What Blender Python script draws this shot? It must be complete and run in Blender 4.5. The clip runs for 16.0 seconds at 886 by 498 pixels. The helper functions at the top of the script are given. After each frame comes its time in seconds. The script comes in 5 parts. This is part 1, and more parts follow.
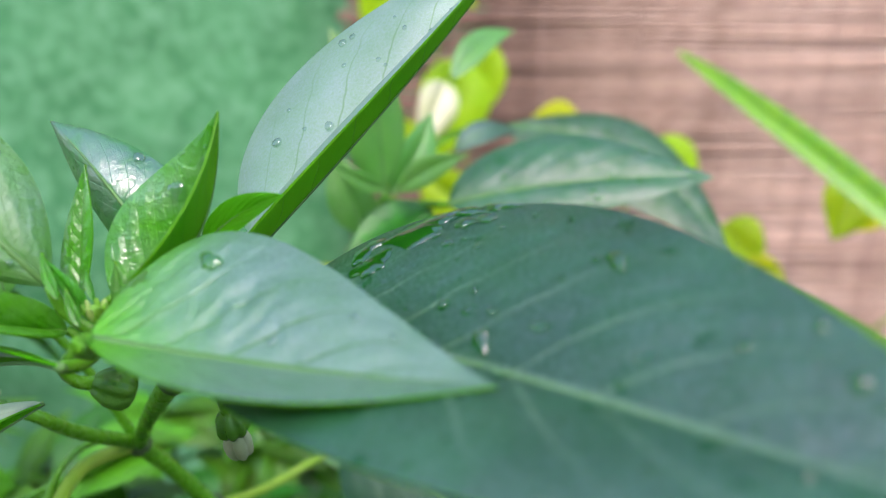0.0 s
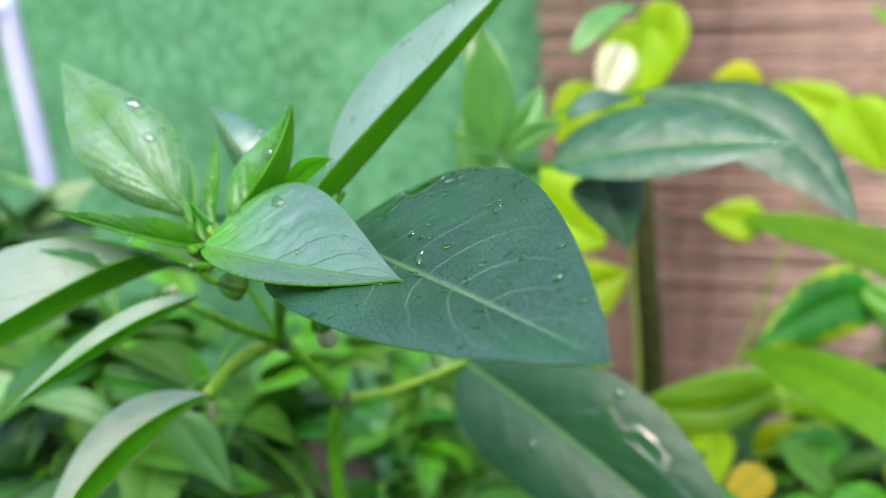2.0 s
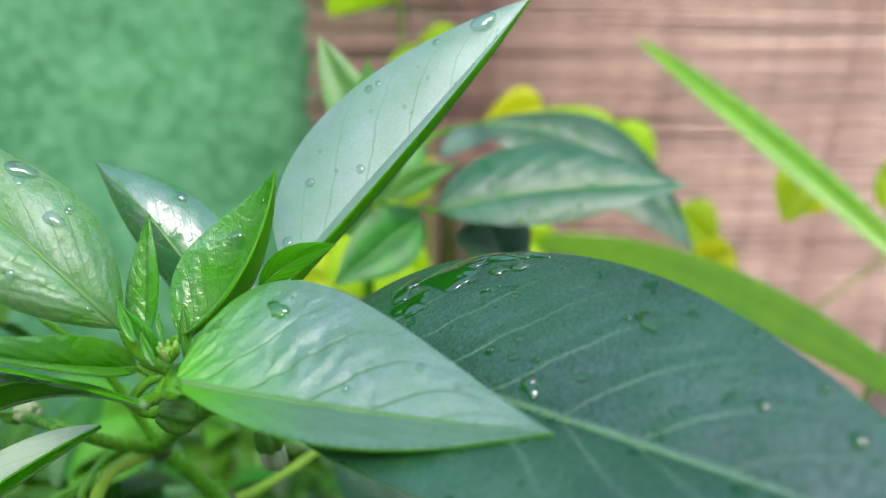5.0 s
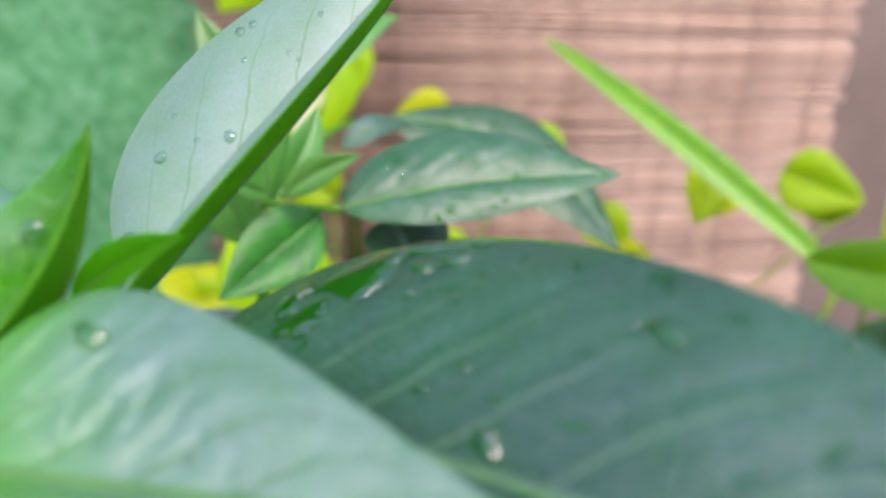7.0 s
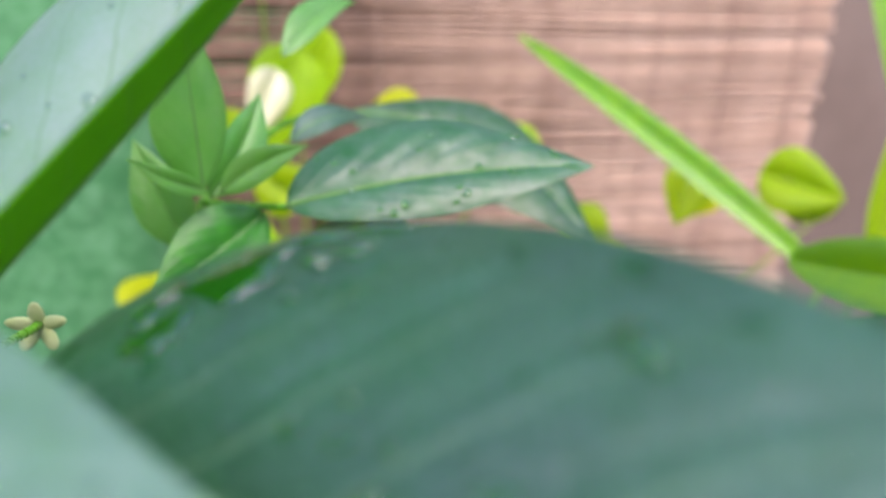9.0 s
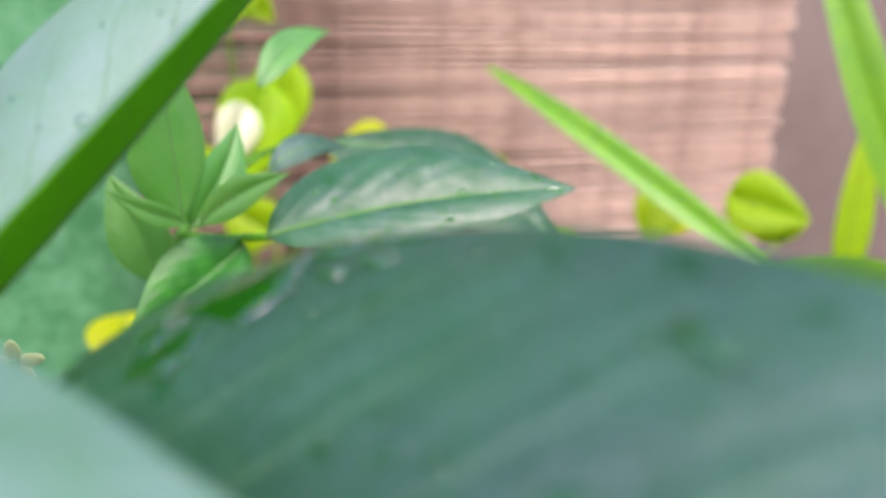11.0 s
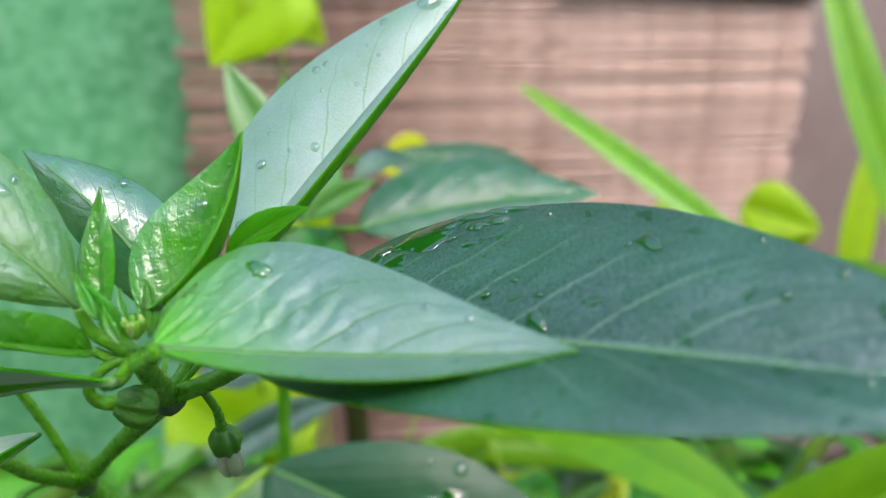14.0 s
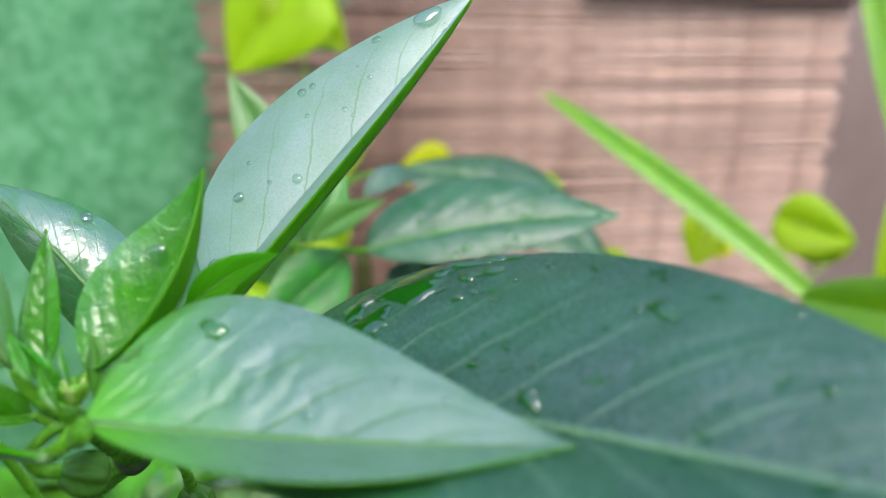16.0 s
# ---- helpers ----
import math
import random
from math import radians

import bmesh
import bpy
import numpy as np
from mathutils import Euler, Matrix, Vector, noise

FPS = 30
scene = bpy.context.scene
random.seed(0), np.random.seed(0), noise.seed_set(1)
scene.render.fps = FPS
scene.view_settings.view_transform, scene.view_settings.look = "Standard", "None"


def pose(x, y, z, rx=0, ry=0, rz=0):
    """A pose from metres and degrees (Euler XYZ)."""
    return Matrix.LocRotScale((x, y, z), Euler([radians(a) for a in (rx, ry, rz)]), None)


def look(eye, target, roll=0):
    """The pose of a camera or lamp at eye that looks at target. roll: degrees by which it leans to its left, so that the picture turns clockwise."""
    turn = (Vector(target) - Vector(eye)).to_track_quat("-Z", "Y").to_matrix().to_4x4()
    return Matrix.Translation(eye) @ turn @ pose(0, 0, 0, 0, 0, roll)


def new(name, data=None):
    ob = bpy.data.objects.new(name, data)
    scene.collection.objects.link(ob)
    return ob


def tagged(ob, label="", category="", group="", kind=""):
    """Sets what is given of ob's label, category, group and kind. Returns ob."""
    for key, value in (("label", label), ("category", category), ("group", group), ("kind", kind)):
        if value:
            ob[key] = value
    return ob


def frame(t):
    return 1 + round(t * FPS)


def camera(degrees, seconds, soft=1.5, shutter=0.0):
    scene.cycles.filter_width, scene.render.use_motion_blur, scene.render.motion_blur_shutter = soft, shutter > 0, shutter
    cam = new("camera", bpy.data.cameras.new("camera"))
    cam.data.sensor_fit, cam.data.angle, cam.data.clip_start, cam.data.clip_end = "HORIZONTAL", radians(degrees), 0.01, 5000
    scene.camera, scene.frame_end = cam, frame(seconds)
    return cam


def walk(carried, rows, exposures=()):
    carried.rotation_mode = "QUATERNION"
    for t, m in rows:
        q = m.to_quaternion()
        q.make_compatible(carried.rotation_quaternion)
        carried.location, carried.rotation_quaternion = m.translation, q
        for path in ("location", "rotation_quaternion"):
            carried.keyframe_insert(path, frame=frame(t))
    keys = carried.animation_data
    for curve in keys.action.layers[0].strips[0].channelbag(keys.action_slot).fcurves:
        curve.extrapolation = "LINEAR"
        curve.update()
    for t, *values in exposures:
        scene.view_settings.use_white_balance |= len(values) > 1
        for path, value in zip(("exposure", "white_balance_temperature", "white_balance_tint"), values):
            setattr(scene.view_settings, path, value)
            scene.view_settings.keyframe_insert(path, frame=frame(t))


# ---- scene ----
# All places below are in centimetres from the first eye, which stands 85 cm over the ground.
EYE = 0.85
CM = 0.01

# ---- camera and walk ----
cam = camera(56.77, 16.0, soft=1.0)
cam.data.dof.use_dof = True
cam.data.dof.focus_distance = 0.115
cam.data.dof.aperture_fstop = 15.5
ROWS = [
    (0, (0.045, 0.007, 0.024), -0.00, -22.00, 0.00),
    (0.5, (1.014, -1.058, 0.348), 3.22, -22.62, -0.91),
    (1, (1.768, -1.631, 0.224), 7.54, -22.76, -2.59),
    (1.5, (2.146, -2.701, 0.681), 10.82, -22.89, -3.22),
    (2, (3.766, -3.443, 1.305), 16.35, -24.32, -4.50),
    (2.5, (5.025, -3.911, 2.456), 22.88, -26.24, -7.33),
    (3, (5.673, -3.388, 2.76), 26.14, -26.78, -8.91),
    (3.5, (5.286, -3.192, 2.447), 22.91, -26.63, -7.94),
    (4, (3.934, -2.149, 1.648), 12.73, -26.44, -4.16),
    (4.5, (1.142, -1.531, 1.216), 2.15, -25.74, -0.18),
    (5, (-1.05, -0.741, 1.356), -3.61, -23.94, 1.15),
    (7.5, (-0.608, 2.706, -0.618), -11.18, -22.81, 2.47),
    (8, (-0.099, 3.181, -0.865), -11.74, -22.76, 2.48),
    (8.5, (0.061, 3.628, -0.979), -11.85, -22.72, 2.39),
    (11, (-0.263, 3.965, -1.284), -14.30, -20.02, 1.39),
    (11.5, (-0.572, 2.547, -0.923), -15.38, -20.03, 2.28),
    (12, (-1.279, 0.75, -0.913), -15.00, -19.67, 2.09),
    (12.5, (-1.805, 0.124, -0.579), -14.18, -19.75, 1.57),
    (13, (-2.12, -0.699, -0.258), -13.98, -19.54, 1.69),
    (13.5, (-2.046, -0.862, -0.229), -12.97, -19.31, 1.41),
    (14, (-2.354, -0.857, -0.03), -12.62, -19.37, 1.34),
    (14.5, (-2.257, -0.995, -0.012), -11.91, -19.16, 1.09),
    (15, (-2.362, -1.304, 0.408), -11.71, -19.37, 1.02),
    (15.5, (-1.911, -0.823, 0.008), -11.22, -19.09, 1.03),
    (16, (-1.617, 0.407, 0.088), -10.56, -19.15, 1.24),
]


def at_cm(p):
    return Vector((p[0] * CM, p[1] * CM, EYE + p[2] * CM))


def camera_pose(p, yaw, pitch, roll):
    y, k = radians(yaw), radians(pitch)
    way = Vector((-math.sin(y) * math.cos(k), math.cos(y) * math.cos(k), math.sin(k)))
    return look(at_cm(p), at_cm(p) + way, roll)


walk(cam, [(t, camera_pose(p, yaw, pitch, roll)) for t, p, yaw, pitch, roll in ROWS], [
    (0.0, 1.56, 6600, 21), (2.0, 1.70, 6700, 17), (3.0, 1.64, 7200, 14), (4.0, 1.50, 7250, 17), (5.0, 1.50, 6600, 15), (7.5, 1.56, 6850, 23),
    (8.7, 1.56, 6850, 23), (11.0, 1.66, 6850, 24), (12.0, 1.64, 6800, 23), (13.2, 1.55, 6550, 17), (16.0, 1.5, 6550, 16)])



# ---- sky, sun and exposure ----
SUN_UP, SUN_TURN = radians(50), radians(172)
world = bpy.data.worlds.new("sky")
scene.world = world
world.use_nodes = True
wt = world.node_tree
sky = wt.nodes.new("ShaderNodeTexSky")
sky.sky_type, sky.sun_disc = "NISHITA", False
sky.sun_elevation, sky.sun_rotation = SUN_UP, SUN_TURN
sky.dust_density, sky.ozone_density, sky.air_density = 2.0, 1.0, 1.0
wt.links.new(sky.outputs[0], wt.nodes["Background"].inputs[0])
wt.nodes["Background"].inputs[1].default_value = 0.15
lamp = bpy.data.lights.new("sun", "SUN")
lamp.energy, lamp.angle, lamp.color = 0.9, radians(38), (1.0, 0.97, 0.93)
sun = new("sun", lamp)
sun_way = Vector((math.sin(SUN_TURN) * math.cos(SUN_UP), math.cos(SUN_TURN) * math.cos(SUN_UP), math.sin(SUN_UP)))
sun.matrix_world = look(sun_way * 5, (0, 0, 0))


# ---- materials ----
def material(name):
    m = bpy.data.materials.new(name)
    m.use_nodes = True
    t = m.node_tree
    return m, t, t.nodes["Principled BSDF"], t.nodes["Material Output"]


def node(t, kind, **values):
    n = t.nodes.new(kind)
    for k, v in values.items():
        if k in n.inputs:
            n.inputs[k].default_value = v
    return n


def calc(t, op, a, b=None, clamp=False):
    n = t.nodes.new("ShaderNodeMath")
    n.operation, n.use_clamp = op, clamp
    for k, v in enumerate((a, b)):
        if v is None:
            continue
        if isinstance(v, (int, float)):
            n.inputs[k].default_value = v
        else:
            t.links.new(v, n.inputs[k])
    return n.outputs[0]


def blend(t, fac, a, b):
    n = t.nodes.new("ShaderNodeMix")
    n.data_type = "RGBA"
    for k, v in ((0, fac), (6, a), (7, b)):
        if isinstance(v, (int, float)):
            n.inputs[k].default_value = v
        elif isinstance(v, tuple):
            n.inputs[k].default_value = (*v, 1)
        else:
            t.links.new(v, n.inputs[k])
    return n.outputs[2]


def noise_of(t, scale, detail=3.0, rough=0.55, where=None):
    n = node(t, "ShaderNodeTexNoise", Scale=scale, Detail=detail, Roughness=rough)
    if where is None:
        where = t.nodes.new("ShaderNodeTexCoord").outputs["Object"]
    t.links.new(where, n.inputs["Vector"])
    return n.outputs["Fac"]


def ramp(t, fac, lo, hi):
    n = t.nodes.new("ShaderNodeMapRange")
    n.inputs["From Min"].default_value, n.inputs["From Max"].default_value = lo, hi
    t.links.new(fac, n.inputs["Value"])
    return n.outputs["Result"]


def bump(t, height, strength, distance, bsdf, slot="Normal"):
    b = node(t, "ShaderNodeBump", Strength=strength, Distance=distance)
    t.links.new(height, b.inputs["Height"])
    t.links.new(b.outputs[0], bsdf.inputs[slot])
    return b.outputs[0]


def leaf_material(name, dark, light, vein, glow, rough=0.36, veins=7.0, wet=0.0, through_part=0.22, vein_mix=0.55, spec=0.5, quilt=0.5, sheen=0.14, relief=0.9, bullate=0.0, grain=0.12, base_lit=None, gloss=0.46, patchy=0.0, pimple=0.0, groove=0.0, speck=0.0, spread=0.14, film_at=0.53, vary=0.35, netting=0.07, rim=None, gloss_tint=(1.0, 0.99, 0.98)):
    """Leaf skin: veined green, slightly see-through, with a waxy gloss."""
    m, t, bsdf, out = material(name)
    uv = t.nodes.new("ShaderNodeUVMap")
    sep = t.nodes.new("ShaderNodeSeparateXYZ")
    t.links.new(uv.outputs[0], sep.inputs[0])
    s, v = sep.outputs[0], sep.outputs[1]
    a = calc(t, "ABSOLUTE", calc(t, "SUBTRACT", calc(t, "MULTIPLY", v, 2.0), 1.0))
    wob = noise_of(t, 260.0, 2.0)
    k = calc(t, "SUBTRACT", calc(t, "MULTIPLY", s, veins), calc(t, "MULTIPLY", calc(t, "POWER", a, 0.9), 3.2))
    k = calc(t, "ADD", k, calc(t, "MULTIPLY", calc(t, "SUBTRACT", wob, 0.5), 0.22))
    fr = calc(t, "ABSOLUTE", calc(t, "SUBTRACT", calc(t, "FRACT", k), 0.5))
    side = ramp(t, fr, 0.462, 0.495)
    side = calc(t, "MULTIPLY", side, ramp(t, a, 0.92, 0.3), clamp=True)
    mid = ramp(t, a, 0.035, 0.012)
    lines = calc(t, "MAXIMUM", side, mid, clamp=True)
    small = node(t, "ShaderNodeTexVoronoi", Scale=1500.0)
    small.feature = "DISTANCE_TO_EDGE"
    t.links.new(t.nodes.new("ShaderNodeTexCoord").outputs["Object"], small.inputs["Vector"])
    net = ramp(t, small.outputs["Distance"], 0.0, 0.12)
    blot = noise_of(t, 90.0, 4.0)
    col = blend(t, ramp(t, blot, 0.35, 0.68), dark, light)
    # light through the leaf base is put into the colour; sky sheen fades in beyond
    sheen_on = ramp(t, calc(t, "ADD", s, calc(t, "MULTIPLY", calc(t, "SUBTRACT", blot, 0.5), 0.25)), 0.02, 0.38)
    if base_lit:
        col = blend(t, sheen_on, base_lit, col)
    if rim:
        edge = calc(t, "ADD", a, calc(t, "MULTIPLY", calc(t, "SUBTRACT", noise_of(t, 55.0, 2.0), 0.5), 1.5))
        col = blend(t, ramp(t, edge, 0.72, 0.9), col, rim)
    col = blend(t, calc(t, "MULTIPLY", lines, vein_mix), col, vein)
    info = t.nodes.new("ShaderNodeObjectInfo")
    hsv = t.nodes.new("ShaderNodeHueSaturation")
    t.links.new(calc(t, "ADD", calc(t, "MULTIPLY", info.outputs["Random"], vary), 1.005 - 0.5 * vary), hsv.inputs["Value"])
    hue = calc(t, "ADD", calc(t, "MULTIPLY", info.outputs["Random"], 0.02), 0.49)
    t.links.new(hue, hsv.inputs["Hue"])
    t.links.new(col, hsv.inputs["Color"])
    t.links.new(hsv.outputs[0], bsdf.inputs["Base Color"])
    film = ramp(t, noise_of(t, 190.0, 3.0), film_at, film_at + 0.04)
    film = calc(t, "MULTIPLY", film, wet, clamp=True)
    r = calc(t, "ADD", calc(t, "MULTIPLY", noise_of(t, 400.0, 3.0), 0.14), rough - 0.07)
    r = calc(t, "MULTIPLY", r, calc(t, "SUBTRACT", 1.0, calc(t, "MULTIPLY", film, 0.85)))
    t.links.new(r, bsdf.inputs["Roughness"])
    bsdf.inputs["IOR"].default_value = 1.5
    bsdf.inputs["Specular IOR Level"].default_value = spec
    h = calc(t, "ADD", calc(t, "MULTIPLY", lines, -relief), calc(t, "MULTIPLY", net, netting))
    pillow = calc(t, "MULTIPLY", calc(t, "SUBTRACT", 0.5, fr), quilt)
    h = calc(t, "ADD", h, calc(t, "MULTIPLY", pillow, 2.0))
    h = calc(t, "ADD", h, calc(t, "MULTIPLY", noise_of(t, 260.0, 2.0), 0.3 + 1.3 * bullate))
    h = calc(t, "ADD", h, calc(t, "MULTIPLY", noise_of(t, 2600.0, 2.0), grain))
    if pimple:
        h = calc(t, "ADD", h, calc(t, "MULTIPLY", ramp(t, noise_of(t, 1100.0, 2.0), 0.45, 0.7), pimple))
    h = calc(t, "MULTIPLY", h, calc(t, "SUBTRACT", 1.0, calc(t, "MULTIPLY", film, 0.7)))
    nrm = bump(t, h, 0.4, 0.0004, bsdf)
    tl = t.nodes.new("ShaderNodeBsdfTranslucent")
    t.links.new(blend(t, calc(t, "MULTIPLY", lines, 0.3), glow, tuple(c * 0.7 for c in glow)), tl.inputs["Color"])
    t.links.new(nrm, tl.inputs["Normal"])
    mix = t.nodes.new("ShaderNodeMixShader")
    mix.inputs[0].default_value = through_part
    t.links.new(bsdf.outputs[0], mix.inputs[1])
    t.links.new(tl.outputs[0], mix.inputs[2])
    # dry skin has a broad silvery gloss, which a film of water takes away
    gl = node(t, "ShaderNodeBsdfGlossy", Roughness=gloss)
    # cool tints put blue sky reflection into the gloss colour
    gl.inputs["Color"].default_value = (*gloss_tint, 1)
    t.links.new(nrm, gl.inputs["Normal"])
    lw = node(t, "ShaderNodeLayerWeight", Blend=0.35)
    t.links.new(nrm, lw.inputs["Normal"])
    fac = calc(t, "ADD", calc(t, "MULTIPLY", lw.outputs["Facing"], 0.2 * sheen), sheen)
    fac = calc(t, "MULTIPLY", fac, calc(t, "ADD", calc(t, "MULTIPLY", noise_of(t, 150.0, 4.0), 1.0), 0.5))
    fac = calc(t, "MULTIPLY", fac, calc(t, "SUBTRACT", 1.0, calc(t, "MULTIPLY", film, 0.85)), clamp=True)
    if patchy:
        fac = calc(t, "MULTIPLY", fac, ramp(t, noise_of(t, 170.0, 3.0), patchy, patchy + spread))
    if groove:
        fac = calc(t, "MULTIPLY", fac, calc(t, "SUBTRACT", 1.0, calc(t, "MULTIPLY", lines, groove)))
    if speck:
        dots = calc(t, "ADD", ramp(t, noise_of(t, 2200.0, 2.0, 0.7), 0.3, 0.7), calc(t, "MULTIPLY", net, -0.5))
        fac = calc(t, "MULTIPLY", fac, calc(t, "ADD", calc(t, "MULTIPLY", dots, speck), 1.0))
    # the gloss is held back at the base to imitate where sky sheen begins
    if base_lit:
        fac = calc(t, "MULTIPLY", fac, calc(t, "ADD", calc(t, "MULTIPLY", sheen_on, 0.85), 0.15))
    skin = t.nodes.new("ShaderNodeMixShader")
    t.links.new(fac, skin.inputs[0])
    t.links.new(mix.outputs[0], skin.inputs[1])
    t.links.new(gl.outputs[0], skin.inputs[2])
    t.links.new(skin.outputs[0], out.inputs["Surface"])
    return m


def plain_material(name, a, b, rough, scale, bump_by=0.0, metal=0.0, spec=0.5, fine=None):
    m, t, bsdf, out = material(name)
    n = noise_of(t, scale, 5.0)
    t.links.new(blend(t, ramp(t, n, 0.3, 0.7), a, b), bsdf.inputs["Base Color"])
    bsdf.inputs["Metallic"].default_value = metal
    bsdf.inputs["Specular IOR Level"].default_value = spec
    t.links.new(calc(t, "ADD", calc(t, "MULTIPLY", noise_of(t, scale * 3, 3.0), 0.2), rough - 0.1), bsdf.inputs["Roughness"])
    if bump_by:
        bump(t, noise_of(t, fine or scale * 4, 4.0), 0.7, bump_by, bsdf)
    return m


MATURE = leaf_material("mature_leaf", (0.006, 0.075, 0.015), (0.012, 0.115, 0.023), (0.2, 0.36, 0.2), (0.04, 0.2, 0.012), 0.42, 9.0, 0.9, 0.05, vein_mix=0.55, sheen=0.105, quilt=0.7, relief=0.8, grain=0.9, speck=1.2, film_at=0.64, gloss=0.42, spec=0.18, netting=0.4, gloss_tint=(0.85, 0.92, 1.0))
LOWER = leaf_material("shaded_leaf", (0.012, 0.085, 0.022), (0.02, 0.11, 0.03), (0.16, 0.3, 0.15), (0.05, 0.26, 0.015), 0.42, 9.0, 0.3, 0.1, vein_mix=0.45, sheen=0.03, gloss=0.45, quilt=0.3, relief=0.5, spec=0.2, bullate=0.6)
BROAD = leaf_material("broad_back_leaf", (0.018, 0.12, 0.036), (0.035, 0.17, 0.052), (0.1, 0.28, 0.08), (0.1, 0.34, 0.02), 0.42, 8.0, 0.2, 0.14, vein_mix=0.35, sheen=0.12, spec=0.2, gloss=0.5, quilt=0.2, relief=0.2, bullate=0.9, groove=0.5, patchy=0.2, spread=0.5)
SOFT = leaf_material("half_grown_leaf", (0.035, 0.185, 0.026), (0.055, 0.235, 0.034), (0.04, 0.2, 0.02), (0.18, 0.5, 0.015), 0.36, 6.0, 0.12, 0.2, vein_mix=0.6, sheen=0.25, quilt=0.6, relief=0.9, bullate=1.3, grain=0.4, groove=0.85, speck=0.3, base_lit=(0.12, 0.46, 0.006), gloss=0.52, spec=0.3, netting=0.2, gloss_tint=(0.9, 0.95, 1.0))
SILVERED = leaf_material("silvered_leaf", (0.09, 0.33, 0.065), (0.13, 0.40, 0.09), (0.05, 0.2, 0.03), (0.3, 0.8, 0.02), 0.4, 6.0, 0.03, 0.38, vein_mix=0.35, sheen=0.27, quilt=0.05, relief=0.0, grain=0.3, groove=0.5, bullate=0.3, speck=0.3, gloss=0.62, gloss_tint=(0.9, 0.93, 1.0))
YOUNG = leaf_material("young_leaf", (0.055, 0.36, 0.012), (0.105, 0.48, 0.024), (0.06, 0.34, 0.012), (0.2, 0.74, 0.008), 0.3, 8.0, 0.5, 0.28, vein_mix=0.4, quilt=0.5, sheen=0.19, relief=0.8, bullate=1.2, grain=0.3, gloss=0.32, patchy=0.34, spread=0.3, pimple=0.4, groove=0.6)
DEWY = leaf_material("dewy_young_leaf", (0.08, 0.37, 0.035), (0.13, 0.47, 0.055), (0.12, 0.38, 0.03), (0.26, 0.68, 0.012), 0.34, 8.0, 0.4, 0.28, vein_mix=0.4, quilt=0.25, sheen=0.26, relief=0.4, bullate=1.4, grain=0.3, gloss=0.6, patchy=0.2, spread=0.6, pimple=0.35, groove=0.5, gloss_tint=(0.88, 0.94, 1.0))
GLAZED = leaf_material("glazed_leaf", (0.05, 0.25, 0.075), (0.08, 0.31, 0.095), (0.1, 0.3, 0.08), (0.14, 0.46, 0.02), 0.42, 8.0, 0.4, 0.28, vein_mix=0.3, quilt=0.2, sheen=0.22, relief=0.2, bullate=1.2, grain=0.2, gloss=0.26, patchy=0.40, groove=0.5)
DROOP = leaf_material("drooping_leaf", (0.17, 0.38, 0.15), (0.24, 0.46, 0.2), (0.1, 0.28, 0.06), (0.16, 0.46, 0.02), 0.6, 6.0, 0.03, 0.2, vein_mix=0.35, sheen=0.22, gloss=0.7, quilt=0.2, relief=0.1, bullate=1.4, grain=0.25, spec=0.1, groove=0.5)
FOLD = leaf_material("fold_underside", (0.07, 0.36, 0.004), (0.10, 0.44, 0.008), (0.14, 0.34, 0.04), (0.3, 0.9, 0.01), 0.5, 6.0, 0.0, 0.62, sheen=0.01, spec=0.2)
SHOOT = leaf_material("shoot_leaf", (0.08, 0.36, 0.035), (0.14, 0.46, 0.06), (0.2, 0.46, 0.1), (0.24, 0.66, 0.03), 0.42, 7.0, 0.2, 0.28, vein_mix=0.5, sheen=0.07, quilt=0.3, relief=0.3, bullate=0.8, spec=0.3)
DARKGREEN = leaf_material("dark_garden_leaf", (0.012, 0.09, 0.012), (0.03, 0.15, 0.02), (0.08, 0.2, 0.06), (0.1, 0.35, 0.015), 0.45, 6.5, 0.2, 0.2, sheen=0.02, spec=0.3, vary=1.1)
UNDER = leaf_material("leaf_underside", (0.11, 0.38, 0.008), (0.14, 0.44, 0.012), (0.18, 0.4, 0.06), (0.38, 0.92, 0.015), 0.55, 8.0, 0.0, 0.45, sheen=0.01, spec=0.2)
BACKGREEN = leaf_material("garden_leaf", (0.010, 0.11, 0.005), (0.04, 0.24, 0.012), (0.16, 0.3, 0.09), (0.14, 0.5, 0.01), 0.4, 6.5, 0.3, 0.2, sheen=0.025, spec=0.4, vein_mix=0.25, vary=1.1)
BELOW = leaf_material("garden_leaf_underside", (0.035, 0.17, 0.008), (0.07, 0.25, 0.015), (0.16, 0.3, 0.08), (0.2, 0.55, 0.012), 0.5, 6.5, 0.0, 0.3, sheen=0.015, spec=0.25, vary=1.1)
FRESH = leaf_material("fresh_leaf", (0.055, 0.27, 0.004), (0.13, 0.45, 0.010), (0.2, 0.42, 0.08), (0.26, 0.62, 0.012), 0.4, 6.5, 0.3, 0.25, sheen=0.02, spec=0.4, vary=1.1)
PALEGREEN = leaf_material("pale_green_leaf", (0.2, 0.54, 0.11), (0.4, 0.72, 0.22), (0.3, 0.5, 0.2), (0.3, 0.66, 0.06), 0.4, 6.5, 0.3, 0.28, sheen=0.09, vary=0.9)
LIME = leaf_material("lime_leaf", (0.38, 0.58, 0.004), (0.48, 0.66, 0.006), (0.5, 0.66, 0.03), (0.55, 0.85, 0.008), 0.45, 5.0, 0.1, 0.52, sheen=0.008, spec=0.2)
YELLOW = leaf_material("yellow_leaf", (0.54, 0.60, 0.004), (0.64, 0.66, 0.006), (0.6, 0.64, 0.03), (0.8, 0.9, 0.008), 0.45, 5.0, 0.1, 0.52, sheen=0.008, spec=0.2)
